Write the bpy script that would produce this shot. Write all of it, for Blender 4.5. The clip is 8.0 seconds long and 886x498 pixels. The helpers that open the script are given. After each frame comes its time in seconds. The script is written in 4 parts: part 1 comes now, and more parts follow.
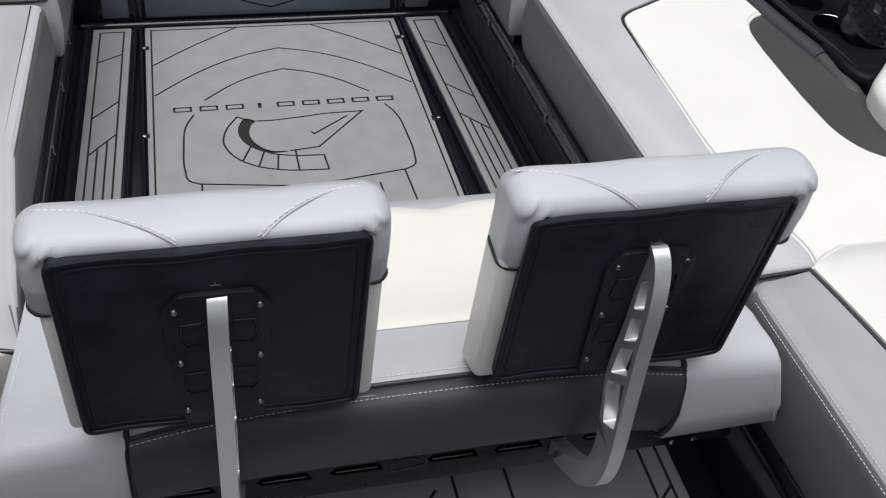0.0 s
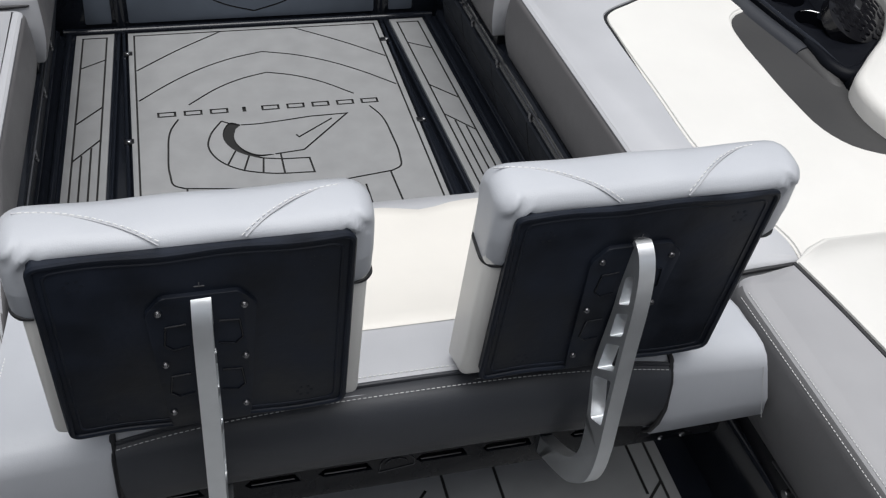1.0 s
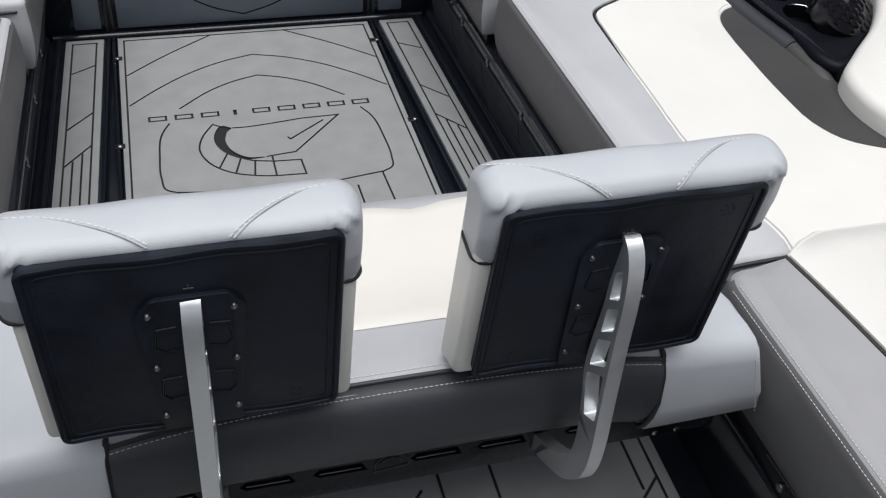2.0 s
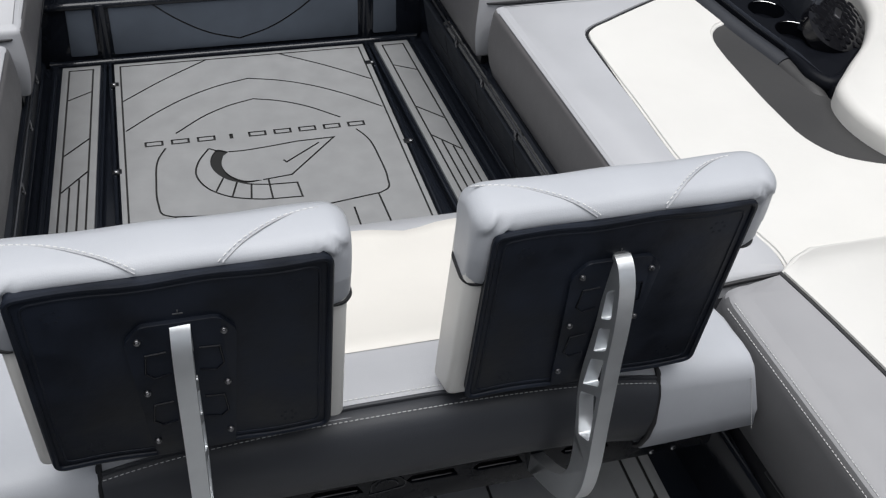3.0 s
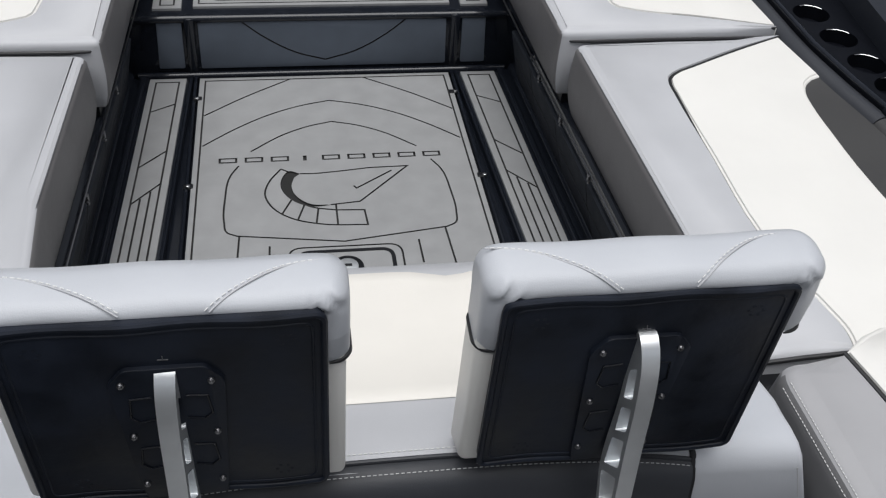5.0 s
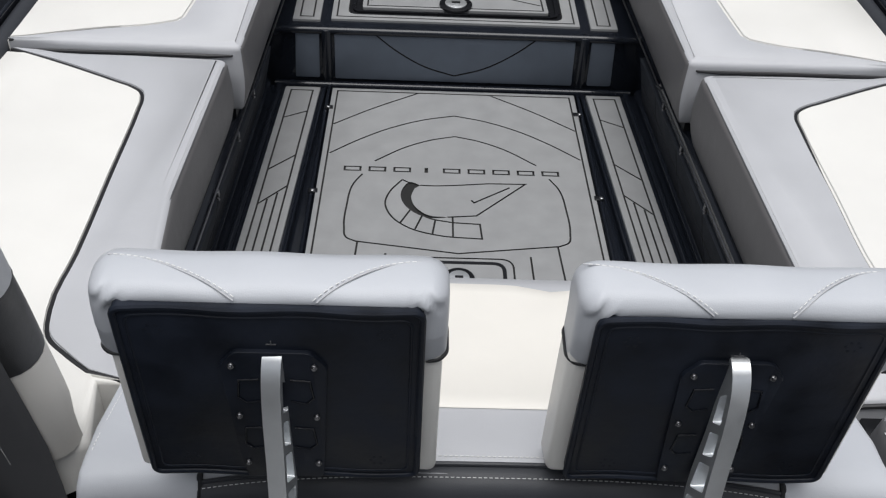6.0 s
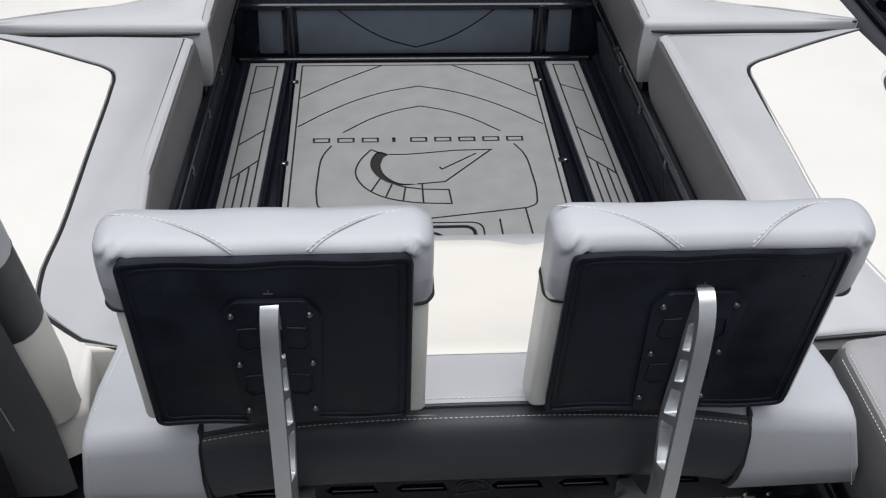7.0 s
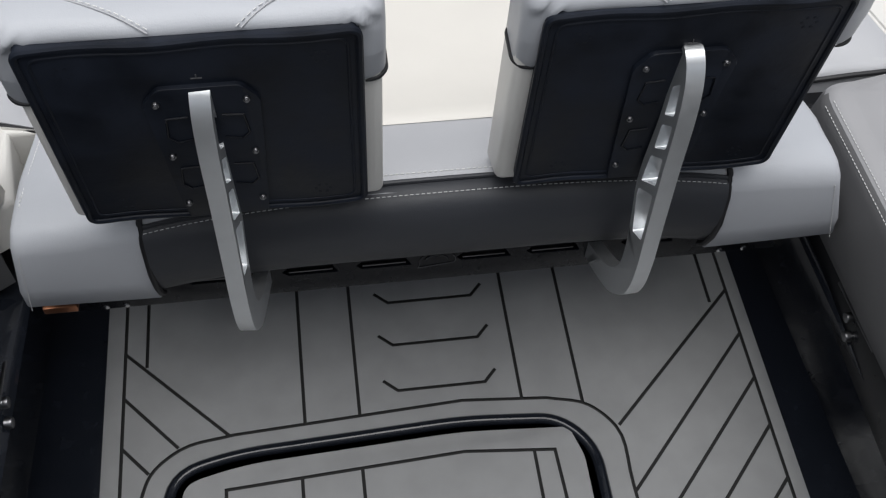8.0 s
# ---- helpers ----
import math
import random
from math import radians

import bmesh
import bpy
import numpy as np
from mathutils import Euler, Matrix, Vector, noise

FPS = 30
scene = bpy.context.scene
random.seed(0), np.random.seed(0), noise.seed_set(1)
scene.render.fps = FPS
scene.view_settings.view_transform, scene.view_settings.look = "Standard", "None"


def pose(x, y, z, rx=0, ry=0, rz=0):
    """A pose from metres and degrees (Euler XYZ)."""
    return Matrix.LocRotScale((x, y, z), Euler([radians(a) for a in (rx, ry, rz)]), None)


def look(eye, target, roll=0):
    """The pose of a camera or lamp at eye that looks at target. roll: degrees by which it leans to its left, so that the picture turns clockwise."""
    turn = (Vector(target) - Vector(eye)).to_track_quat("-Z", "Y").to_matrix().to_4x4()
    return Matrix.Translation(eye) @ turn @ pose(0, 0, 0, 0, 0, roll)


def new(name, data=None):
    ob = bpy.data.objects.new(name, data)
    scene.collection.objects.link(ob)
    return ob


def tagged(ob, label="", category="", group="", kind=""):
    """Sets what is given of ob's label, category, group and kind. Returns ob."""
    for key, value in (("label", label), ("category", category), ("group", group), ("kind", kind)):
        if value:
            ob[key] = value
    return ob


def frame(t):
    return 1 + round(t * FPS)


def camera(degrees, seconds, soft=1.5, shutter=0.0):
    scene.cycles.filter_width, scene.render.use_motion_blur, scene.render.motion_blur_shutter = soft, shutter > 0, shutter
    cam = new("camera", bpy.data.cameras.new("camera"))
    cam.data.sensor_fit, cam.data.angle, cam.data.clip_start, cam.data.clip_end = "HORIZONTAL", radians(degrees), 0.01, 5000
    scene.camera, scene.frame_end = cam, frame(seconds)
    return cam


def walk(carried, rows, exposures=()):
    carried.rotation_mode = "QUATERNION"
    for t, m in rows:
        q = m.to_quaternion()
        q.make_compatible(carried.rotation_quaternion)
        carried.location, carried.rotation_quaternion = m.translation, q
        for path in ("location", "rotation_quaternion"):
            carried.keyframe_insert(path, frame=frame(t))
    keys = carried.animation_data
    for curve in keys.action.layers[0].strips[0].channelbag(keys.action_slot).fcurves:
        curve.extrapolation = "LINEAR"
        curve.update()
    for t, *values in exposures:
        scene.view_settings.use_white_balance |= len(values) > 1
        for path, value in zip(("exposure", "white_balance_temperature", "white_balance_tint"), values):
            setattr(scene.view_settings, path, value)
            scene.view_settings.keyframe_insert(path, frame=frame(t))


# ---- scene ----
cam = camera(46.0, 8.0, soft=1.25)
PATH = [  # seconds, x, y, z, yaw, pitch, roll
    (0.0, -0.2874, 0.0285, 1.7118, -13.238, -42.959, -5.271),
    (0.5, -0.2828, 0.0270, 1.7059, -13.717, -42.763, -5.196),
    (1.0, -0.2825, 0.0226, 1.7071, -14.294, -42.670, -5.018),
    (2.5, -0.2687, 0.0164, 1.7059, -15.369, -42.305, -4.121),
    (3.0, -0.2607, 0.0146, 1.7091, -15.514, -41.434, -3.772),
    (3.5, -0.2479, 0.0188, 1.7103, -15.478, -39.748, -3.439),
    (4.0, -0.2310, 0.0283, 1.7096, -14.803, -38.276, -3.722),
    (4.2, -0.2248, 0.0372, 1.6994, -14.267, -38.354, -4.194),
    (5.3, -0.1195, 0.0787, 1.7064, -5.150, -41.339, -3.004),
    (5.5, -0.1181, 0.0716, 1.7063, -3.180, -40.823, -3.085),
    (6.0, -0.1237, 0.0288, 1.7268, -0.387, -40.099, -2.359),
    (6.5, -0.1429, -0.0307, 1.7512, -1.223, -40.515, -1.477),
    (7.0, -0.1500, -0.0525, 1.7480, -3.628, -41.156, -1.690),
    (7.5, -0.1688, -0.0217, 1.7302, -6.267, -45.924, -2.760),
    (8.0, -0.1494, 0.0804, 1.6827, -7.549, -55.722, -1.965),
]
walk(cam, [(t, pose(x, y, z, 90 + pitch, roll, yaw)) for t, x, y, z, yaw, pitch, roll in PATH],
     exposures=[(0.0, 0.08), (3.0, 0.05), (4.0, -0.05), (5.5, 0.03), (7.0, 0.05), (7.5, 0.04), (8.0, -0.06)])

# ---- light: bright overcast sky ----
world = bpy.data.worlds.new("overcast_sky")
scene.world = world
world.use_nodes = True
wn = world.node_tree.nodes
sky = wn.new("ShaderNodeTexSky")
sky.sky_type = "NISHITA"
sky.sun_disc = False
sky.sun_elevation, sky.sun_rotation = radians(82), radians(153)
sky.air_density, sky.dust_density, sky.ozone_density = 1.0, 3.0, 1.0
mixw = wn.new("ShaderNodeHueSaturation")
mixw.inputs["Saturation"].default_value = 0.35
world.node_tree.links.new(sky.outputs[0], mixw.inputs["Color"])
world.node_tree.links.new(mixw.outputs[0], wn["Background"].inputs[0])
wn["Background"].inputs[1].default_value = 0.085
sun_data = bpy.data.lights.new("sun", "SUN")
sun_data.energy, sun_data.angle, sun_data.color = 2.7, radians(62), (0.985, 0.993, 1.0)
sun = new("sun", sun_data)
sun.matrix_world = look((-0.35, 0.5, 5.4), (0, 1.2, 0))


# ---- materials ----
def material(name, colour, rough, metal=0.0, coat=0.0, spec=0.5):
    m = bpy.data.materials.new(name)
    m.use_nodes = True
    b = m.node_tree.nodes["Principled BSDF"]
    b.inputs["Base Color"].default_value = (*colour, 1)
    b.inputs["Roughness"].default_value = rough
    b.inputs["Metallic"].default_value = metal
    b.inputs["Coat Weight"].default_value = coat
    b.inputs["Coat Roughness"].default_value = 0.06
    b.inputs["Specular IOR Level"].default_value = spec
    return m, m.node_tree.nodes, m.node_tree.links, b


def vary(m, nodes, links, bsdf, colour, scale, amount, rough, rough_amount):
    """Soft blotches in colour and gloss, at object scale."""
    geo = nodes.new("ShaderNodeNewGeometry")
    n = nodes.new("ShaderNodeTexNoise")
    n.inputs["Scale"].default_value, n.inputs["Detail"].default_value = scale, 6
    links.new(geo.outputs["Position"], n.inputs["Vector"])
    r = nodes.new("ShaderNodeMapRange")
    r.inputs["From Min"].default_value, r.inputs["From Max"].default_value = 0.3, 0.7
    r.inputs["To Min"].default_value, r.inputs["To Max"].default_value = 1 - amount, 1 + amount
    links.new(n.outputs[0], r.inputs["Value"])
    v = nodes.new("ShaderNodeVectorMath")
    v.operation = "SCALE"
    v.inputs[0].default_value = colour
    links.new(r.outputs[0], v.inputs["Scale"])
    links.new(v.outputs[0], bsdf.inputs["Base Color"])
    q = nodes.new("ShaderNodeMapRange")
    q.inputs["From Min"].default_value, q.inputs["From Max"].default_value = 0.3, 0.7
    q.inputs["To Min"].default_value, q.inputs["To Max"].default_value = rough - rough_amount, rough + rough_amount
    links.new(n.outputs[0], q.inputs["Value"])
    links.new(q.outputs[0], bsdf.inputs["Roughness"])
    return geo


def relief(nodes, links, bsdf, geo, layers):
    """Bump layers: kind of texture, scale, strength, distance."""
    last = None
    for kind, scale, strength, distance in layers:
        if kind == "cells":
            tex = nodes.new("ShaderNodeTexVoronoi")
            tex.feature = "SMOOTH_F1"
            tex.inputs["Smoothness"].default_value = 0.6
        else:
            tex = nodes.new("ShaderNodeTexNoise")
            tex.inputs["Detail"].default_value = 4
        tex.inputs["Scale"].default_value = scale
        links.new(geo.outputs["Position"], tex.inputs["Vector"])
        bump = nodes.new("ShaderNodeBump")
        bump.inputs["Strength"].default_value, bump.inputs["Distance"].default_value = strength, distance
        links.new(tex.outputs[0], bump.inputs["Height"])
        if last:
            links.new(last.outputs[0], bump.inputs["Normal"])
        last = bump
    links.new(last.outputs[0], bsdf.inputs["Normal"])


def vinyl(name, colour, rough=0.42, cloud=0.035):
    m, n, l, b = material(name, colour, rough, spec=0.45)
    geo = vary(m, n, l, b, colour, 7, cloud, rough, 0.07)
    relief(n, l, b, geo, [("cells", 650, 0.20, 0.0006), ("noise", 11, 0.34, 0.006)])
    return m


def foam(name, colour, spec=0.35):
    m, n, l, b = material(name, colour, 0.7, spec=spec)
    geo = vary(m, n, l, b, colour, 16, 0.075, 0.66, 0.10)
    relief(n, l, b, geo, [("noise", 900, 0.30, 0.0006), ("noise", 140, 0.10, 0.0008)])
    return m


def gelcoat(name, colour, rough=0.12, coat=0.3, spec=0.36):
    m, n, l, b = material(name, colour, rough, coat=coat, spec=spec)
    geo = vary(m, n, l, b, colour, 30, 0.12, rough, 0.04)
    relief(n, l, b, geo, [("noise", 18, 0.12, 0.004)])
    return m


GREY = vinyl("grey_vinyl", (0.492, 0.507, 0.538))
BENCH_GREY = vinyl("bench_grey_vinyl", (0.468, 0.473, 0.492))
WARM_GREY = vinyl("warm_grey_vinyl", (0.365, 0.362, 0.372))
CREAM = vinyl("cream_vinyl", (0.750, 0.735, 0.700), cloud=0.018)
# a darker grey that paints shade onto the near bolster's walkway side
WARM_SHADE = vinyl("warm_grey_vinyl_in_shade", (0.140, 0.139, 0.142))
# the same for the long benches: side shade put into the colour
BENCH_SHADE = vinyl("bench_grey_vinyl_in_shade", (0.152, 0.147, 0.149))
WARM_CREAM = vinyl("warm_cream_vinyl", (0.765, 0.735, 0.680), cloud=0.018)
CHARCOAL = vinyl("charcoal_vinyl", (0.0350, 0.0375, 0.0440), 0.43)
JET = vinyl("jet_vinyl", (0.0115, 0.0120, 0.0135), 0.42)
SLATE = vinyl("slate_vinyl", (0.088, 0.089, 0.094), 0.45)
PIPING = vinyl("black_piping", (0.012, 0.012, 0.014), 0.5)
THREAD = material("white_thread", (0.75, 0.75, 0.74), 0.8)[0]
PALE_THREAD = material("pale_grey_thread", (0.5, 0.5, 0.5), 0.8)[0]
FOAM = foam("grey_foam", (0.266, 0.269, 0.272))
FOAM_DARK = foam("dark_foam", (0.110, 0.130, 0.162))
FOAM_WALL = foam("black_foam", (0.030, 0.034, 0.042), 0.14)
GROOVE = material("black_foam_core", (0.012, 0.012, 0.012), 0.85)[0]
PALE = foam("pale_wall", (0.42, 0.42, 0.42))
BLACK = gelcoat("black_gelcoat", (0.0105, 0.0126, 0.0178))
GLOSS = gelcoat("gloss_black_plate", (0.0055, 0.0065, 0.010), 0.26, 0.0, 0.2)
CLAD = foam("dark_cladding", (0.07, 0.072, 0.076))
PLASTIC = gelcoat("black_plastic", (0.010, 0.0105, 0.0125), 0.30, 0.08, 0.28)
m, n, l, b = material("board_vinyl", (0.0096, 0.0125, 0.0200), 0.44, spec=0.22)
relief(n, l, b, vary(m, n, l, b, (0.0096, 0.0125, 0.0200), 14, 0.5, 0.46, 0.12), [("noise", 60, 0.2, 0.002), ("noise", 9, 0.3, 0.006)])
BOARD = m
m, n, l, b = material("brushed_aluminium", (0.78, 0.80, 0.815), 0.36, metal=0.82)
relief(n, l, b, vary(m, n, l, b, (0.78, 0.80, 0.815), 40, 0.03, 0.36, 0.04), [("noise", 260, 0.03, 0.0004)])
ALUMINIUM = m
CHROME = material("stainless_steel", (0.70, 0.70, 0.71), 0.18, metal=1.0)[0]
DULL = material("dull_steel", (0.24, 0.24, 0.25), 0.30, metal=1.0)[0]
SATIN = gelcoat("satin_black_moulding", (0.0055, 0.0063, 0.009), 0.38, 0.0, 0.10)
RECESS = vinyl("dark_grey_vinyl", (0.047, 0.046, 0.046), 0.5)
POD = vinyl("blue_black_vinyl", (0.022, 0.025, 0.033), 0.42)
SPEAKER = gelcoat("gloss_black_grille", (0.004, 0.004, 0.0055), 0.14, 0.2, 0.25)
CONCRETE = foam("concrete", (0.30, 0.29, 0.28))
COPPER = material("copper_edge", (0.55, 0.25, 0.14), 0.35, metal=1.0)[0]


# ---- mesh helpers ----
def finish(name, bm, mat, parent=None, label="", smooth=40, m=None):
    """Links a bmesh as one mesh object, under a thing or a part when parent is given."""
    bmesh.ops.recalc_face_normals(bm, faces=bm.faces)
    data = bpy.data.meshes.new(name)
    if m is not None:
        bm.transform(m)
    bm.to_mesh(data)
    bm.free()
    for one in (mat if isinstance(mat, (list, tuple)) else [mat]):
        data.materials.append(one)
    if smooth:
        data.shade_smooth()
        data.set_sharp_from_angle(angle=radians(smooth))
    ob = new(name, data)
    if parent is not None:
        ob.parent = parent
    if label:
        tagged(ob, label)
    return ob


def part(name, bm, mat, parent, label="", smooth=40, m=None):
    return finish(name, bm, mat, parent, label, smooth, m)


def thing(name, label, category, group="", kind="", at=(0, 0, 0)):
    ob = new(name)
    ob.location = at
    ob.empty_display_size = 0.05
    return tagged(ob, label, category, group, kind)


def box(bm, x0, x1, y0, y1, z0, z1, bevel=0.0, seg=2):
    vs = [bm.verts.new((x, y, z)) for z in (z0, z1) for y in (y0, y1) for x in (x0, x1)]
    fs = [bm.faces.new([vs[i] for i in q]) for q in
          ((0, 2, 3, 1), (4, 5, 7, 6), (0, 1, 5, 4), (2, 6, 7, 3), (0, 4, 6, 2), (1, 3, 7, 5))]
    if bevel:
        es = list({e for f in fs for e in f.edges})
        bmesh.ops.bevel(bm, geom=es, offset=bevel, segments=seg, affect="EDGES", profile=0.5)
    return bm


def rounded(points, radius, steps=6):
    """A closed outline with its corners rounded; a radius for all or one for each corner."""
    out, n = [], len(points)
    for i, p in enumerate(points):
        r = radius[i] if isinstance(radius, (list, tuple)) else radius
        p = Vector(p)
        a, b = Vector(points[i - 1]) - p, Vector(points[(i + 1) % n]) - p
        r = min(r, a.length * 0.49, b.length * 0.49)
        if r < 1e-4:
            out.append(tuple(p))
            continue
        s, e = p + a.normalized() * r, p + b.normalized() * r
        for k in range(steps + 1):
            u = k / steps
            out.append(tuple(s * (1 - u) ** 2 + p * 2 * u * (1 - u) + e * u ** 2))
    return out


def slab(bm, outline, z0, z1, bevel=0.0, seg=3, bottom=False):
    """A prism over an outline in x and y, its upper rim bevelled."""
    area = sum(a[0] * b[1] - b[0] * a[1] for a, b in zip(outline, outline[1:] + outline[:1]))
    if area < 0:
        outline = outline[::-1]
    lo = [bm.verts.new((*p, z0)) for p in outline]
    hi = [bm.verts.new((*p, z1)) for p in outline]
    top = bm.faces.new(hi)
    bm.faces.new(lo[::-1])
    k = len(lo)
    for i in range(k):
        bm.faces.new((lo[i], lo[(i + 1) % k], hi[(i + 1) % k], hi[i]))
    if bevel:
        bmesh.ops.bevel(bm, geom=list(top.edges), offset=bevel, segments=seg, affect="EDGES", profile=0.5)
    return bm


def dense(outline, step=0.05):
    """The same closed outline with points added along its long sides."""
    out = []
    for p, q in zip(outline, outline[1:] + outline[:1]):
        n = max(1, int((Vector(q) - Vector(p)).length / step))
        out += [tuple(Vector(p).lerp(Vector(q), k / n)) for k in range(n)]
    return out


def pad(bm, outline, z0, z1, radius, crown=0.006, rings=6, tips=(), low=0.0, lean=0.0):
    """An upholstered pad: a prism with a rolled rim and a slightly crowned top.

    The radius of the rim is a number or a function of the rim's point.
    """
    area = sum(a[0] * b[1] - b[0] * a[1] for a, b in zip(outline, outline[1:] + outline[:1]))
    if area < 0:
        outline = outline[::-1]
    k = len(outline)
    normal, radii = [], []
    for i in range(k):
        a, p, b = (Vector(outline[j % k]) for j in (i - 1, i, i + 1))
        d0, d1 = (p - a).normalized(), (b - p).normalized()
        n0, n1 = Vector((-d0.y, d0.x)), Vector((-d1.y, d1.x))
        s = (n0 + n1)
        s = s.normalized() if s.length > 1e-6 else n0
        near = min([1.0] + [(p - Vector(q)).length / 0.16 for q in tips])
        normal.append(s / max(0.6, s.dot(n0)) * max(0.06, near))
        radii.append(radius(p) if callable(radius) else radius)
    loops = []

    def ring(share, height):
        loops.append([bm.verts.new((p[0] + q.x * r * share, p[1] + q.y * r * share, height(r))) for p, q, r in zip(outline, normal, radii)])

    if low:
        for a in (0.0, 0.35, 0.7):
            g = low * (1 - math.sin(math.pi / 2 * a)) + lean * 1.5
            loops.append([bm.verts.new((p[0] + q.x * g, p[1] + q.y * g, z0 + low * (1 - math.cos(math.pi / 2 * a)))) for p, q in zip(outline, normal)])
    for t in ((0.0, 0.2, 0.4, 0.6, 0.8) if lean else (0.0,)):
        out = lean * math.sin(math.pi * (0.25 + 0.75 * t)) - lean * 1.9 * (1 - t) ** 2 if lean else 0.0
        loops.append([bm.verts.new((p[0] - q.x * out, p[1] - q.y * out, z0 + low + (z1 - 0.03 - z0 - low) * t)) for p, q in zip(outline, normal)])
    for j in range(rings + 1):
        a = j / rings * math.pi / 2
        ring(1 - math.cos(a), lambda r: z1 - r + r * math.sin(a))
    ring(1.25, lambda r: z1 + crown)
    for a, b in zip(loops, loops[1:]):
        for i in range(k):
            bm.faces.new((a[i], a[(i + 1) % k], b[(i + 1) % k], b[i]))
    bm.faces.new(loops[-1])
    bm.faces.new(loops[0][::-1])
    return bm


def rolled(line, big, small=0.0045, reach=0.05):
    """Rim radius that is small along a seam line and grows away from it."""
    pts = [Vector(p[:2]) for p in line]

    def radius(p):
        d = 9.0
        for a, b in zip(pts, pts[1:]):
            u = max(0.0, min(1.0, (p - a).dot(b - a) / max(1e-9, (b - a).length_squared)))
            d = min(d, (p - a.lerp(b, u)).length)
        u = min(1.0, d / reach)
        return small + (big - small) * u * u * (3 - 2 * u)
    return radius


def tube(bm, path, radius, closed=False, sides=8, flat=1.0):
    """A round cord along a path of points."""
    pts = [Vector(p) for p in path]
    rings, k = [], len(pts)
    side = None
    for i, p in enumerate(pts):
        a = pts[i - 1] if (closed or i) else p
        b = pts[(i + 1) % k] if (closed or i < k - 1) else p
        d = (b - a).normalized()
        if side is None:
            side = d.orthogonal().normalized()
        side = (side - d * side.dot(d)).normalized()
        up = d.cross(side)
        rr = radius[i] if isinstance(radius, list) else radius
        rings.append([bm.verts.new(p + (side * math.cos(t) + up * math.sin(t) * flat) * rr)
                      for t in (2 * math.pi * j / sides for j in range(sides))])
    pairs = list(zip(rings, rings[1:])) + ([(rings[-1], rings[0])] if closed else [])
    for a, b in pairs:
        for j in range(sides):
            bm.faces.new((a[j], a[(j + 1) % sides], b[(j + 1) % sides], b[j]))
    if not closed:
        bm.faces.new(rings[0][::-1])
        bm.faces.new(rings[-1])
    return bm


def smooth_path(points, steps=8, closed=False):
    """A soft curve through a few points, with slopes that suit uneven spacing."""
    pts = [Vector(p) for p in points]
    k, out = len(pts), []

    def slope(i):
        if not closed and i in (0, k - 1):
            j = 1 if i == 0 else k - 1
            return (pts[j] - pts[j - 1]).normalized()
        a, p, b = pts[(i - 1) % k], pts[i], pts[(i + 1) % k]
        d0, d1 = max(1e-6, (p - a).length), max(1e-6, (b - p).length)
        return ((p - a) / d0 * d1 + (b - p) / d1 * d0) / (d0 + d1)

    for i in range(k if closed else k - 1):
        j = (i + 1) % k
        p, q = pts[i], pts[j]
        d = (q - p).length
        m0, m1 = slope(i) * d, slope(j) * d
        for n in range(steps):
            u = n / steps
            out.append(p * (2 * u ** 3 - 3 * u * u + 1) + m0 * (u ** 3 - 2 * u * u + u) + q * (3 * u * u - 2 * u ** 3) + m1 * (u ** 3 - u * u))
    if not closed:
        out.append(pts[-1])
    return [tuple(p) for p in out]


def stitches(bm, path, length=0.0045, gap=0.003, radius=0.0005):
    """Short thread stitches laid along a path."""
    pts = [Vector(p) for p in path]
    need, on, left = [], True, length
    run = [pts[0]]
    for a, b in zip(pts, pts[1:]):
        at, d = 0.0, (b - a).length
        way = (b - a).normalized() if d > 1e-9 else Vector((1, 0, 0))
        while d - at > left:
            at += left
            p = a + way * at
            if on:
                need.append((run[0], p))
            run, on = [p], not on
            left = length if on else gap
        left -= d - at
    for a, b in need:
        tube(bm, [a, b], radius, sides=5)
    return bm


def disc(bm, x, y, z, r, h, seg=20, bevel=0.0):
    """An upright round plug standing on z."""
    outline = [(x + r * math.cos(2 * math.pi * i / seg), y + r * math.sin(2 * math.pi * i / seg)) for i in range(seg)]
    return slab(bm, outline, z, z + h, bevel, 2)


def ribbon(bm, path, width, z0, z1):
    """A flat band of even width along a path in x and y."""
    pts = [Vector(p[:2]) for p in path]
    k, rows = len(pts), []
    closed = (pts[0] - pts[-1]).length < 1e-6
    if closed:
        pts, k = pts[:-1], k - 1
    for i, p in enumerate(pts):
        a = pts[i - 1] if (closed or i) else None
        b = pts[(i + 1) % k] if (closed or i < k - 1) else None
        d0 = (p - a).normalized() if a is not None else (b - p).normalized()
        d1 = (b - p).normalized() if b is not None else d0
        n0, n1 = Vector((-d0.y, d0.x)), Vector((-d1.y, d1.x))
        s = (n0 + n1).normalized()
        s = s * (width / 2 / max(0.35, s.dot(n0)))
        rows.append([bm.verts.new((*(p + s * q), z)) for q, z in ((1, z0), (-1, z0), (-1, z1), (1, z1))])
    pairs = list(zip(rows, rows[1:])) + ([(rows[-1], rows[0])] if closed else [])
    for a, b in pairs:
        for j in range(4):
            bm.faces.new((a[j], b[j], b[(j + 1) % 4], a[(j + 1) % 4]))
    if not closed:
        bm.faces.new(rows[0])
        bm.faces.new(rows[-1][::-1])


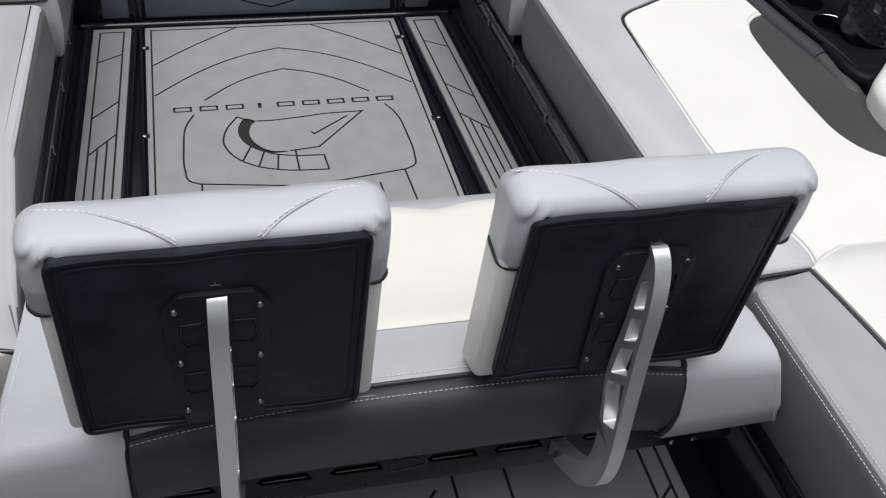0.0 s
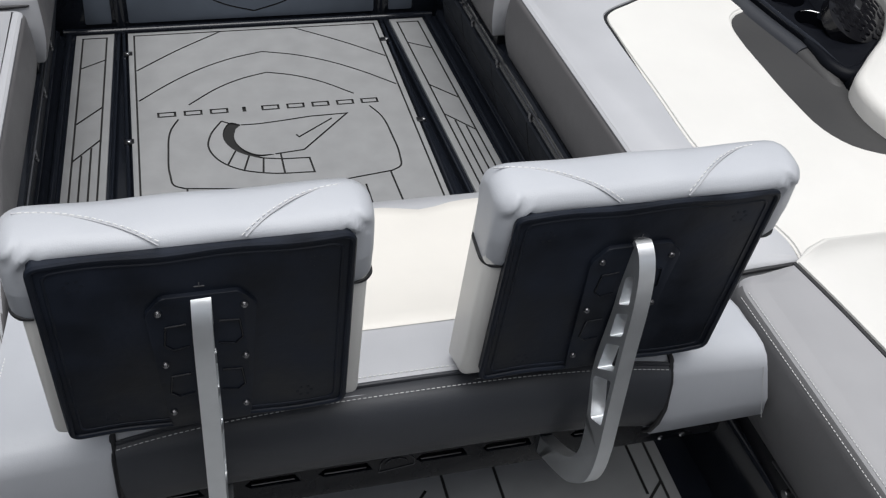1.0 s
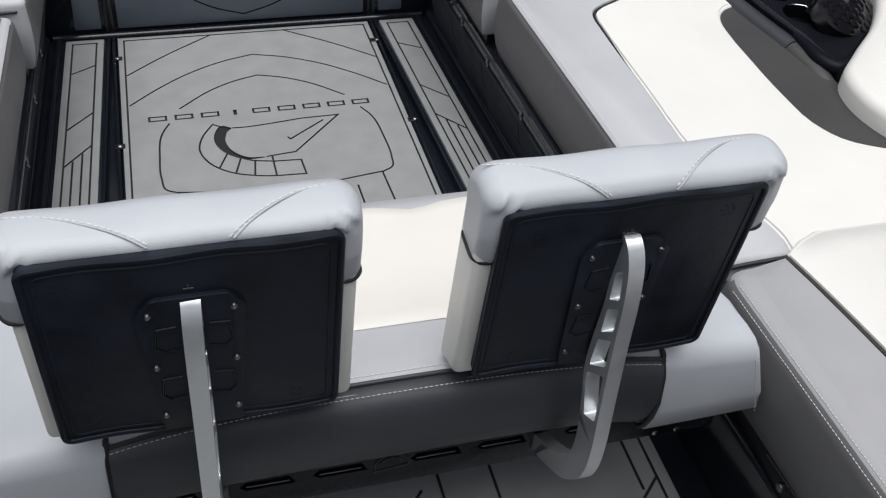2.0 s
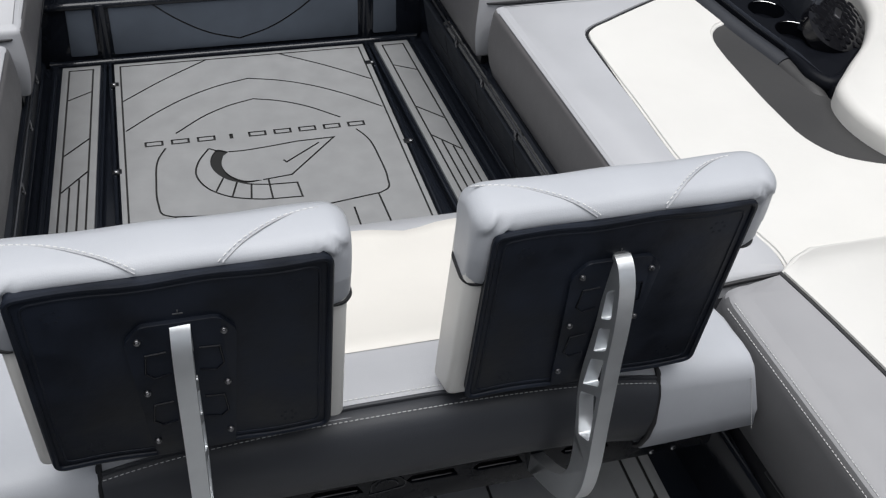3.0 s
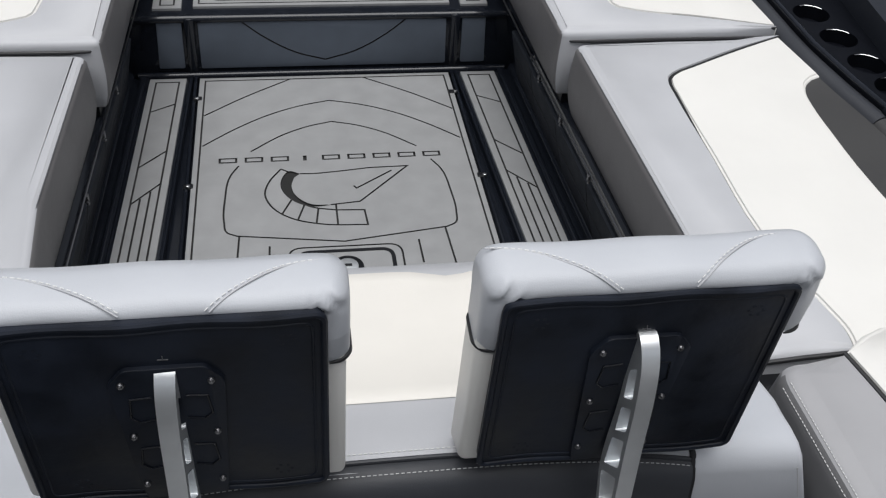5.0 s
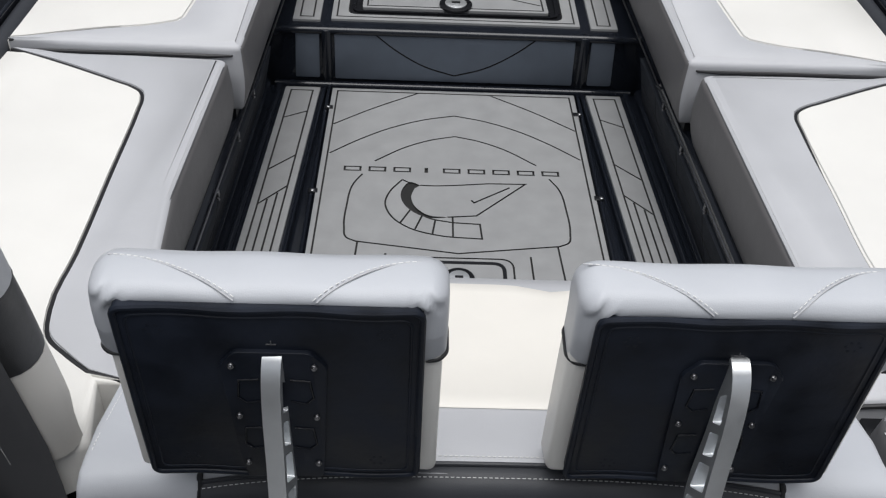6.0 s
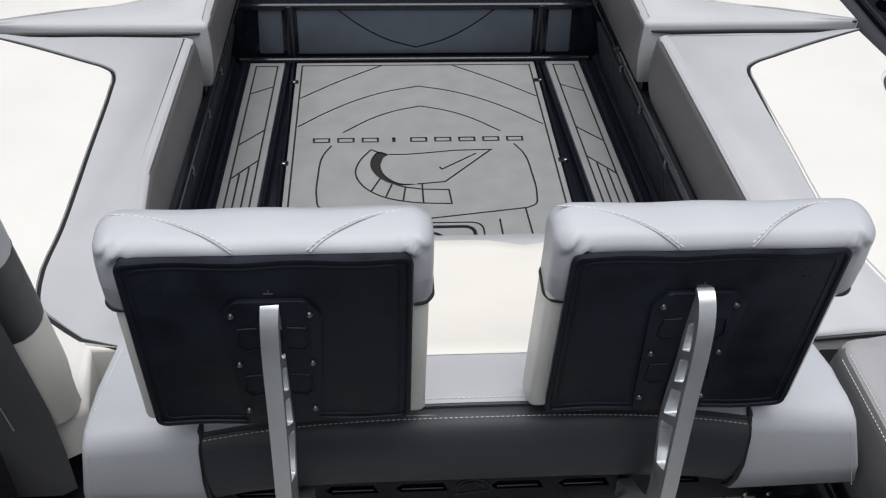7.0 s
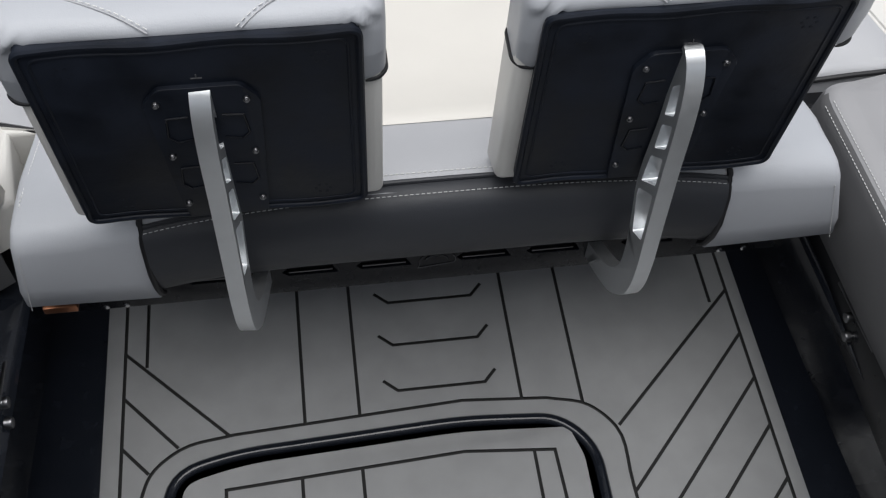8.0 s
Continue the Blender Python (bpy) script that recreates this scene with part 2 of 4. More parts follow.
def carved(name, body, cutters, mat, parent, label="", m=None, smooth=30, chamfer=0.0):
    """Cuts grooves or openings out of a body. body: a bmesh; cutters: bmeshes."""
    ob = finish(name, body, mat, None, "", 0)
    tools = []
    for c in cutters:
        t = finish("cutter", c, mat[1] if isinstance(mat, (list, tuple)) else mat, None, "", 0)
        tools.append(t)
        mod = ob.modifiers.new("cut", "BOOLEAN")
        mod.operation, mod.solver, mod.object = "DIFFERENCE", "EXACT", t
        mod.use_self, mod.material_mode = True, "TRANSFER"
    bpy.context.view_layer.update()
    data = bpy.data.meshes.new_from_object(ob.evaluated_get(bpy.context.evaluated_depsgraph_get()))
    ob.modifiers.clear()
    ob.data = data
    data.name = name
    if chamfer:
        bm = bmesh.new()
        bm.from_mesh(data)
        bmesh.ops.remove_doubles(bm, verts=bm.verts, dist=0.0002)
        es = [e for e in bm.edges if len(e.link_faces) == 2 and e.calc_face_angle(0) > radians(60)]
        bmesh.ops.bevel(bm, geom=es, offset=chamfer, segments=2, affect="EDGES", profile=0.5, clamp_overlap=True)
        bm.to_mesh(data)
        bm.free()
    for t in tools:
        bpy.data.objects.remove(t)
    if m is not None:
        data.transform(m)
    if smooth:
        data.shade_smooth()
        data.set_sharp_from_angle(angle=radians(smooth))
    if parent is not None:
        ob.parent = parent
    if label:
        tagged(ob, label)
    return ob


def mat_sheet(name, outline, grooves, parent, label="", mat=None, thick=0.008, width=0.005, m=None, blocks=()):
    """A foam deck mat with routed grooves. Its upper side lies at z = 0 before m."""
    body = slab(bmesh.new(), outline, -thick, 0.0, 0.0012, 2)
    cuts = []
    for i, g in enumerate(grooves):
        c = bmesh.new()
        w = width
        if isinstance(g, dict):
            g, w = g["path"], g["width"]
        ribbon(c, g, w, -0.0045 - 0.00004 * i, 0.004 + 0.0001 * i)
        cuts.append(c)
    for i, outl in enumerate(blocks):
        cuts.append(slab(bmesh.new(), outl, -0.0052 - 0.00004 * i, 0.004))
    return carved(name, body, cuts, [mat or FOAM, GROOVE], parent, label, m)


def arc(cx, cy, rx, ry, a0, a1, steps=14):
    return [(cx + rx * math.cos(radians(a0 + (a1 - a0) * i / steps)), cy + ry * math.sin(radians(a0 + (a1 - a0) * i / steps))) for i in range(steps + 1)]


def flip(path):
    return [(-p[0], *p[1:]) for p in path]


# ---- the boat's shell ----
def flare(y):
    """How much wider the cockpit is at y than at the cushion joint."""
    return 0.052 * (2.26 - y)


ground = finish("ground", slab(bmesh.new(), [(-300, -300), (300, -300), (300, 300), (-300, 300)], -1.2, -1.1), CONCRETE, smooth=0)
tagged(ground, "plain pale concrete ground under the boat", "ground", kind="structure")

floor = finish("floor", slab(bmesh.new(), [(-1.5, -1.2), (1.5, -1.2), (1.5, 3.9), (-1.5, 3.9)], -0.12, -0.032), BLACK, smooth=0)
tagged(floor, "glossy black moulded cockpit floor with grey foam mats", "floor", kind="structure")
FAR, NEAR = 2.872, 1.28

deck = bmesh.new()
slab(deck, [(-0.372 - 0.012, FAR), (-0.405, NEAR), (0.405, NEAR), (0.372 + 0.012, FAR)], -0.032, -0.008, 0.006)
part("locker_lid", deck, BLACK, floor, "glossy black floor locker lid")
for s in (-1, 1):
    deck = bmesh.new()
    slab(deck, [(s * 0.407, FAR), (s * (0.407 + flare(NEAR) - flare(FAR)), NEAR), (s * 0.72, NEAR), (s * 0.66, FAR)], -0.032, -0.008, 0.006)
    part("floor_ledge", deck, BLACK, floor)
    # rounded cove at the foot of the side wall
    cove = bmesh.new()
    for off, z, r in ((0.545, -0.004, 0.010), (0.585, 0.004, 0.016)):
        tube(cove, [(s * (off + flare(y) - flare(2.85)), y, z) for y in (1.3, 2.1, 2.86)], r, sides=10)
    for q in (0, 1):
        run = [(s * ((0.404 + flare(y) - flare(2.847)) if q else (0.3905 + (2.848 - y) * 0.0143)), y, -0.0055) for y in (1.42, 2.1, 2.86)]
        tube(cove, run, 0.0055, sides=8)
    part("floor_moulding", cove, BLACK, floor)

# centre mat with its routed pattern
mid = [(-0.378, 2.848), (-0.398, 1.45), (0.398, 1.45), (0.378, 2.848)]
lines = [[(-0.384, 1.45), (-0.361, 2.832), (0.361, 2.832), (0.384, 1.45)]]
left = [
    smooth_path([(-0.361, 2.645), (-0.25, 2.735), (-0.11, 2.832)], 5),
    smooth_path([(-0.361, 2.495), (-0.272, 2.574), (-0.188, 2.634), (-0.09, 2.682), (0.0, 2.708)], 5),
    smooth_path([(-0.23, 2.462), (-0.136, 2.54), (-0.07, 2.575), (0.0, 2.597)], 5),
    smooth_path([(-0.262, 2.398), (-0.283, 2.355), (-0.297, 2.25), (-0.298, 2.16), (-0.29, 2.118), (-0.265, 2.103)], 6) + [(0.0, 2.064)],
    [(-0.26, 2.100), (-0.268, 1.95), (-0.27, 1.5)],
    [(-0.186, 2.058), (-0.188, 1.97)],
]
lines += left + [flip(g) for g in left]
hatch_ring = rounded([(-0.140, 1.80), (-0.140, 2.046), (0.140, 2.046), (0.140, 1.80)], 0.035)
lines.append(hatch_ring + hatch_ring[:1])
# plain emblem: a segmented crescent with a pointed outline
lines += [
    smooth_path([(-0.150, 2.376), (-0.183, 2.319), (-0.194, 2.268), (-0.174, 2.208), (-0.127, 2.163), (-0.059, 2.137), (0.064, 2.125)], 5)
    + [(0.060, 2.186), (-0.012, 2.190)],
    smooth_path([(-0.012, 2.190), (-0.076, 2.207), (-0.122, 2.243)], 5),
    [(-0.126, 2.240), (-0.152, 2.182)], [(-0.094, 2.215), (-0.112, 2.158)], [(-0.058, 2.202), (-0.066, 2.140)], [(-0.012, 2.190), (-0.012, 2.132)],
    smooth_path([(-0.100, 2.352), (-0.06, 2.351), (-0.022, 2.354), (0.09, 2.368)], 4) + [(0.193, 2.370), (0.052, 2.222), (-0.026, 2.213)],
    [(0.148, 2.352), (0.047, 2.279), (0.040, 2.290)],
    [(-0.012, 2.216), (-0.012, 2.192)],
    [(-0.150, 2.376), (-0.130, 2.362)],
]
crescent = smooth_path([(-0.100, 2.352), (-0.128, 2.366), (-0.148, 2.336), (-0.152, 2.292), (-0.128, 2.242), (-0.076, 2.208), (-0.026, 2.211)], 4) \
    + smooth_path([(-0.026, 2.214), (-0.074, 2.218), (-0.112, 2.254), (-0.124, 2.30), (-0.116, 2.335)], 4)[1:]
blocks = [crescent]
# the brand name stands as a row of plain hollow frames
for i in range(9):
    x = -0.316 + i * 0.0698
    w = 0.010 if i == 3 else 0.050
    x += 0.018 if i == 3 else 0.0
    for x0, x1, y0, y1 in ((x, x + w, 2.4115, 2.4165), (x, x + w, 2.4295, 2.4345), (x, x + 0.006, 2.4165, 2.4295), (x + w - 0.006, x + w, 2.4165, 2.4295)):
        blocks.append([(x0, y0), (x1, y0), (x1, y1), (x0, y1)])
mat_sheet("foam_mat", mid, lines, floor, "grey foam deck mat with routed black lines", blocks=blocks)

# side mats
for s in (-1, 1):
    def sx(x, y):
        return s * (x + flare(y) - flare(2.847))
    border = [(sx(0.417, 2.85), 2.85), (sx(0.417, 1.4), 1.4), (sx(0.524, 1.4), 1.4), (sx(0.524, 2.85), 2.85)]
    g = [[(sx(0.437, 1.42), 1.42), (sx(0.437, 2.83), 2.83), (sx(0.504, 2.83), 2.83), (sx(0.504, 1.42), 1.42)]]
    for ya, yb in ((2.712, 2.672), (2.48, 2.405), (2.333, 2.248)):
        g.append([(sx(0.437, ya), ya), (sx(0.504, yb), yb)])
    g.append([(sx(0.459, 2.30), 2.30), (sx(0.459, 1.42), 1.42)])
    g.append([(sx(0.482, 2.27), 2.27), (sx(0.482, 1.42), 1.42)])
    mat_sheet("foam_mat", border, g, floor, "grey foam deck mat strip with routed black lines")

# near mat around the floor hatch
near_out = [(-0.578, -0.85), (-0.574, 1.27), (0.611, 1.27), (0.618, -0.85)]
hatch = smooth_path([(-0.508, 0.30), (-0.508, 0.76), (-0.492, 0.806), (-0.444, 0.846), (-0.352, 0.864)], 5) + [(0.05, 0.884)] \
    + smooth_path([(0.20, 0.872), (0.272, 0.850), (0.312, 0.804), (0.318, 0.70), (0.318, 0.30)], 5)
hatch_open = rounded([(-0.464, 0.30), (-0.462, 0.80), (-0.352, 0.828), (0.045, 0.845), (0.215, 0.832), (0.268, 0.77), (0.268, 0.30)], [0, 0.06, 0.2, 0.05, 0.05, 0.06, 0])
g = [hatch]
g += [[(-0.229, 0.872), (-0.230, 1.268)], [(-0.133, 0.877), (-0.133, 1.268)], [(0.156, 0.874), (0.156, 1.268)], [(0.263, 0.853), (0.263, 1.268)]]
g += [[(-0.544, -0.83), (-0.541, 1.262)], [(0.588, -0.83), (0.586, 1.262)], [(-0.503, 1.012), (-0.502, 1.262)], [(0.548, 1.034), (0.548, 1.262)]]
g += [[(-0.540, 1.042), (-0.360, 0.864)], [(-0.540, 0.953), (-0.446, 0.850)], [(-0.541, 0.859), (-0.495, 0.808)], [(-0.541, 0.76), (-0.509, 0.72)]]
g += [[(0.586, 1.058), (0.318, 0.805)], [(0.586, 0.962), (0.320, 0.683)], [(0.586, 0.869), (0.320, 0.585)], [(0.586, 0.775), (0.320, 0.490)], [(0.586, 0.675), (0.320, 0.400)]]
for y in (1.100, 1.009, 0.916):
    g.append([(-0.086, y + 0.022), (-0.061, y), (0.096, y), (0.118, y + 0.024)])
mat_sheet("foam_mat", near_out, g, floor, "grey foam deck mat with routed chevrons round a hatch", width=0.006,
          blocks=[hatch_open])
deck = bmesh.new()
slab(deck, [(-0.70, -1.0), (-0.70, 1.275), (0.72, 1.275), (0.72, -1.0)], -0.032, -0.0085)
part("floor_ledge", deck, BLACK, floor)

# near hatch: black gasket rim and a lid with its own mat
lid = thing("floor_hatch", "black rimmed floor hatch with a grey foam top", "hatch", at=(-0.1, 0.5, 0))
rim = bmesh.new()
slab(rim, hatch_open, -0.0075, -0.0052)
tube(rim, [(x, y, -0.002) for x, y in dense(hatch_open)[:-9]], 0.010, sides=10)
part("rim", rim, BLACK, lid, "glossy black moulded rim").location = (0.1, -0.5, 0)
inner = rounded([(-0.441, 0.31), (-0.439, 0.782), (-0.335, 0.806), (0.04, 0.823), (0.228, 0.811), (0.245, 0.755), (0.245, 0.31)], [0, 0.03, 0.1, 0.05, 0.012, 0.012, 0])
lg = [smooth_path([(-0.366, 0.32), (-0.366, 0.764)], 1) + [(0.04, 0.786), (0.196, 0.772), (0.214, 0.32)], [(-0.239, 0.32), (-0.239, 0.773)], [(-0.137, 0.32), (-0.137, 0.777)], [(0.160, 0.32), (0.160, 0.774)]]
mat_sheet("foam_mat", inner, lg, lid, "", width=0.006, m=Matrix.Translation((0.1, -0.5, 0.003)))

# raised step at the end of the walkway
STEP, RISE = 2.885, 0.188
step = finish("step", box(bmesh.new(), -0.60, 0.60, STEP + 0.004, 3.55, -0.1, RISE - 0.008, 0.010, 3), BLACK)
tagged(step, "glossy black moulded step with foam covered riser", "step", kind="structure")
upright = Matrix.Translation((0, STEP, 0)) @ Matrix.Rotation(radians(90), 4, "X")
face = [(-0.372, 0.012), (0.372, 0.012), (0.368, 0.174), (-0.372, 0.174)]
vee = smooth_path([(-0.252, 0.174), (-0.19, 0.122), (-0.09, 0.062), (0.0, 0.034)], 5)
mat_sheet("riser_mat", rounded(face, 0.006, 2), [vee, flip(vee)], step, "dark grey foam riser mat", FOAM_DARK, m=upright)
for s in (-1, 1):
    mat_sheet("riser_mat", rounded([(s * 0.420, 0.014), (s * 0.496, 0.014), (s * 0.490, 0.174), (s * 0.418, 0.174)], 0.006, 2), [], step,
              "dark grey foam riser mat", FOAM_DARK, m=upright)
    # upright channels beside the riser
    col = bmesh.new()
    box(col, s * 0.396 - 0.014, s * 0.396 + 0.014, STEP - 0.012, STEP + 0.03, -0.03, RISE - 0.004, 0.006)
    part("riser_channel", col, BLACK, step)
    top = [(s * 0.418, 2.935), (s * 0.502, 2.935), (s * 0.500, 3.32), (s * 0.418, 3.32)]
    mat_sheet("foam_mat", top, [[(s * 0.440, 2.955), (s * 0.440, 3.30), (s * 0.480, 3.30), (s * 0.480, 2.955), (s * 0.440, 2.955)]], step,
              m=Matrix.Translation((0, 0, RISE)))
lip = bmesh.new()
tube(lip, [(-0.58, STEP + 0.006, RISE - 0.012), (0.58, STEP + 0.006, RISE - 0.012)], 0.012, sides=12)
tube(lip, [(-0.56, STEP - 0.010, -0.006), (0.56, STEP - 0.010, -0.006)], 0.012, sides=12)
part("step_moulding", lip, BLACK, step)
frame_mat = [(-0.385, 2.945), (0.385, 2.945), (0.385, 3.34), (-0.385, 3.34)]
mat_sheet("foam_mat", frame_mat, [[(-0.368, 2.962), (0.368, 2.962), (0.368, 3.32), (-0.368, 3.32), (-0.368, 2.962)]], step,
          blocks=[rounded([(-0.335, 2.978), (0.335, 2.978), (0.335, 3.24), (-0.335, 3.24)], 0.03)], m=Matrix.Translation((0, 0, RISE)))
hatch2 = thing("step_hatch", "foam topped hatch lid with a round latch in the step", "hatch", at=(0, 3.1, RISE))
rim = bmesh.new()
ring = rounded([(-0.332, -0.119), (0.332, -0.119), (0.332, 0.137), (-0.332, 0.137)], 0.03)
slab(rim, ring, -0.0048, -0.001, 0.001)
tray = rounded([(-0.318, -0.108), (0.318, -0.108), (0.318, 0.125), (-0.318, 0.125)], 0.024)
ribbon(rim, tray + tray[:1], 0.008, -0.004, 0.006)
part("rim", rim, PLASTIC, hatch2, "glossy black rim")
cap = rounded([(-0.292, -0.090), (0.292, -0.090), (0.286, 0.062), (-0.290, 0.062)], 0.01)
mat_sheet("lid_mat", cap, [[(-0.276, -0.076), (0.276, -0.076), (0.272, 0.050), (-0.276, 0.050), (-0.276, -0.076)],
                           smooth_path([(-0.27, -0.04), (-0.1, 0.02), (0.0, 0.03), (0.1, 0.02), (0.27, -0.04)], 4)], hatch2,
          m=Matrix.Translation((0, 0, 0.008)), thick=0.010)


def latch(parent, x, y, z, r):
    outer = disc(bmesh.new(), x, y, z, r, 0.007, 28, 0.002)
    lat = part("latch", outer, PLASTIC, parent, "round black pull latch with a steel centre")
    bright = disc(bmesh.new(), x, y, z + 0.007, r * 0.66, 0.003, 24, 0.001)
    part("latch_face", bright, ALUMINIUM, lat, "polished steel latch face")
    bar = box(bmesh.new(), x - r * 0.26, x + r * 0.26, y - r * 0.09, y + r * 0.09, z + 0.010, z + 0.013, 0.001)
    part("latch_handle", bar, PLASTIC, lat)


latch(hatch2, 0.0, -0.058, 0.0085, 0.052)
for x in (-0.165, 0.165):
    part("hinge", box(bmesh.new(), x - 0.02, x + 0.02, 0.070, 0.088, 0.000, 0.010, 0.002), CHROME, hatch2, "bright steel hinge")

# latch in the middle of the walkway mat
mid_hatch = thing("floor_latch", "recessed round steel latch set in the deck mat", "latch", at=(0.0, 1.98, 0))
recess = rounded([(-0.116, -0.19), (-0.116, 0.048), (0.116, 0.048), (0.116, -0.19)], 0.03)
rim = bmesh.new()
ribbon(rim, recess + recess[:1], 0.010, -0.004, 0.0015)
part("rim", rim, PLASTIC, mid_hatch, "black rim")
latch(mid_hatch, 0.0, -0.018, 0.0005, 0.040)

# floor snaps beside the centre mat
for i, (x, y) in enumerate(((-0.379, 2.737), (0.380, 2.737), (-0.390, 2.315), (0.396, 2.315))):
    snap = thing("floor_snap", "small steel pull knob on a black clip beside the mat", "floor snap", "snaps beside the centre mat", at=(x, y, 0))
    part("clip", box(bmesh.new(), -0.016, 0.010, -0.010, 0.010, -0.006, 0.002, 0.002), PLASTIC, snap)
    part("knob", disc(bmesh.new(), -0.004 if x < 0 else 0.004, -0.003, 0.002, 0.0065, 0.005, 14, 0.002), CHROME, snap, "bright steel knob")

# side walls below the benches, with foam panels and a seat rail
for s, name in ((-1, "wall_left"), (1, "wall_right")):
    wall = bmesh.new()
    ys = (-1.0, 0.5, 1.3, 2.0, 2.5, 3.5)
    prof = ((0.612, -0.04), (0.606, 0.02), (0.5625, 0.240), (0.580, 0.25), (0.70, 0.25), (0.70, -0.04))
    rows = [[wall.verts.new((s * (x + flare(y) - flare(2.45)), y, z)) for x, z in prof] for y in ys]
    k = len(prof)
    for a, c in zip(rows, rows[1:]):
        for j in range(k):
            wall.faces.new((a[j], a[(j + 1) % k], c[(j + 1) % k], c[j]))
    wall.faces.new(rows[0])
    wall.faces.new(rows[-1][::-1])
    w = finish(name, wall, BLACK)
    tagged(w, "glossy black moulded side wall under the bench", "wall", kind="structure")
    # foam panel on the wall
    lean = math.atan2(0.040, 0.202)
    y0 = 1.45
    turn = math.atan(0.052)
    g = []
    for a in (0.28, 0.56, 0.84, 1.10):
        g.append([(0.012, a), (0.085, a + 0.03)])
        g.append([(0.085, a + 0.03), (0.160, a + 0.03)])
    g.append([(0.085, 0.02), (0.085, 1.32)])
    panel = [(0.010, 0.0), (0.165, 0.0), (0.165, 1.34), (0.010, 1.34)]
    mm = Matrix(((0, 0, -s, 0), (0, 1, 0, 0), (1, 0, 0, 0), (0, 0, 0, 1)))
    frame_m = Matrix.Translation((s * (0.606 + flare(y0) - flare(2.45)), y0, 0.014)) @ Matrix.Rotation(s * turn, 4, "Z") @ Matrix.Rotation(-s * lean, 4, "Y") @ mm
    mat_sheet("wall_mat", panel, g, w, "black foam wall panel with routed lines", FOAM_WALL, m=frame_m @ Matrix.Translation((0, 0, 0.006)))
    rail = bmesh.new()
    tube(rail, [(s * (0.556 + flare(y) - flare(2.45)), y, 0.236) for y in ys[2:]], 0.0026, sides=8)
    part("rail", rail, DULL, w, "thin dull aluminium seat rail")
    for y in (2.447, 2.24, 1.995, 1.75):
        clip = bmesh.new()
        x = s * (0.556 + flare(y) - flare(2.45))
        box(clip, x - 0.004, x + 0.004, y - 0.007, y + 0.007, 0.212, 0.232, 0.0015)
        disc(clip, x - s * 0.004, y - 0.014, 0.216, 0.004, 0.006, 10)
        part("rail_clip", clip, DULL, w, "small steel rail bracket")
end = finish("wall_end", box(bmesh.new(), -1.6, 1.6, 3.552, 3.62, -0.1, 1.3, 0.01), BLACK)
tagged(end, "plain black bulkhead closing the cockpit", "wall", kind="structure")
# unseen closing wall, kept pale and close so the metal arms reflect brighter
behind = finish("wall_behind", box(bmesh.new(), -1.7, 1.7, -1.00, -0.92, -0.1, 1.1, 0.01), PALE)
tagged(behind, "unseen plain pale wall added behind, brightening the arms' reflections", "wall", kind="structure")
# unseen panel added overhead only to shade the near floor
canopy = finish("shade_panel", box(bmesh.new(), -1.3, 1.3, -1.0, -0.34, 2.20, 2.24, 0.01), CLAD)
tagged(canopy, "unseen dark panel added overhead to shade the near end", "canopy", kind="structure")
for s in (1, -1):
    gr = thing("grab_rail", "short steel rail with knobs on the black side wall", "rail", "rails on the side walls", at=(s * 0.647, 0.82, 0.300))
    tilt = 0.012
    part("bar", tube(bmesh.new(), [(0, -0.075, tilt), (0, 0.060, -tilt * 0.3)], 0.0055, sides=10, flat=0.5), DULL, gr, "dull steel bar")
    for y, z in ((0.005, -0.024), (-0.015, -0.05)):
        kb = disc(bmesh.new(), 0, 0, 0, 0.009, 0.012, 16, 0.003)
        part("knob", kb, DULL, gr, "", 40, Matrix.Translation((s * 0.006, y, z)) @ Matrix.Rotation(-s * radians(90), 4, "Y"))

# closed bases under the benches and coamings
for s, side in ((1, "right"), (-1, "left")):
    base = bmesh.new()
    box(base, min(s * 0.69, s * 1.08), max(s * 0.69, s * 1.08), 1.04, 3.40, -0.032, 0.234)
    box(base, min(s * 1.084, s * 1.73), max(s * 1.084, s * 1.73), 1.0, 2.75, -0.032, 0.298)
    # on the left this is a guessed helm seat base, added to darken the floor
    box(base, min(s * 0.722, s * 1.08), max(s * 0.722, s * 1.08), -0.6, 1.036 if s > 0 else 0.98, -0.032, 0.298 if s > 0 else 0.45)
    ob = finish("bench_base_" + side, base, PLASTIC, smooth=0)
    tagged(ob, "plain black moulded base under the benches", "bench base", kind="structure")


# ---- benches ----
BENCH = 0.452


def piping(name, path, parent, r=0.0042, mat=None, label=""):
    return part(name, tube(bmesh.new(), path, r), mat or PIPING, parent, label)


def seam(path, parent, mat=None, **kw):
    return part("stitching", stitches(bmesh.new(), path, **kw), mat or THREAD, parent)


def with_shaded_side(bm, s):
    """Marks the faces that look across the walkway as the second material, whose colour holds their shade."""
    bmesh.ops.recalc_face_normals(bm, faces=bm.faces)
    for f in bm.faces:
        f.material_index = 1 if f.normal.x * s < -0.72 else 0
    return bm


def at_z(path, z):
    return [(p[0], p[1], z) for p in path]


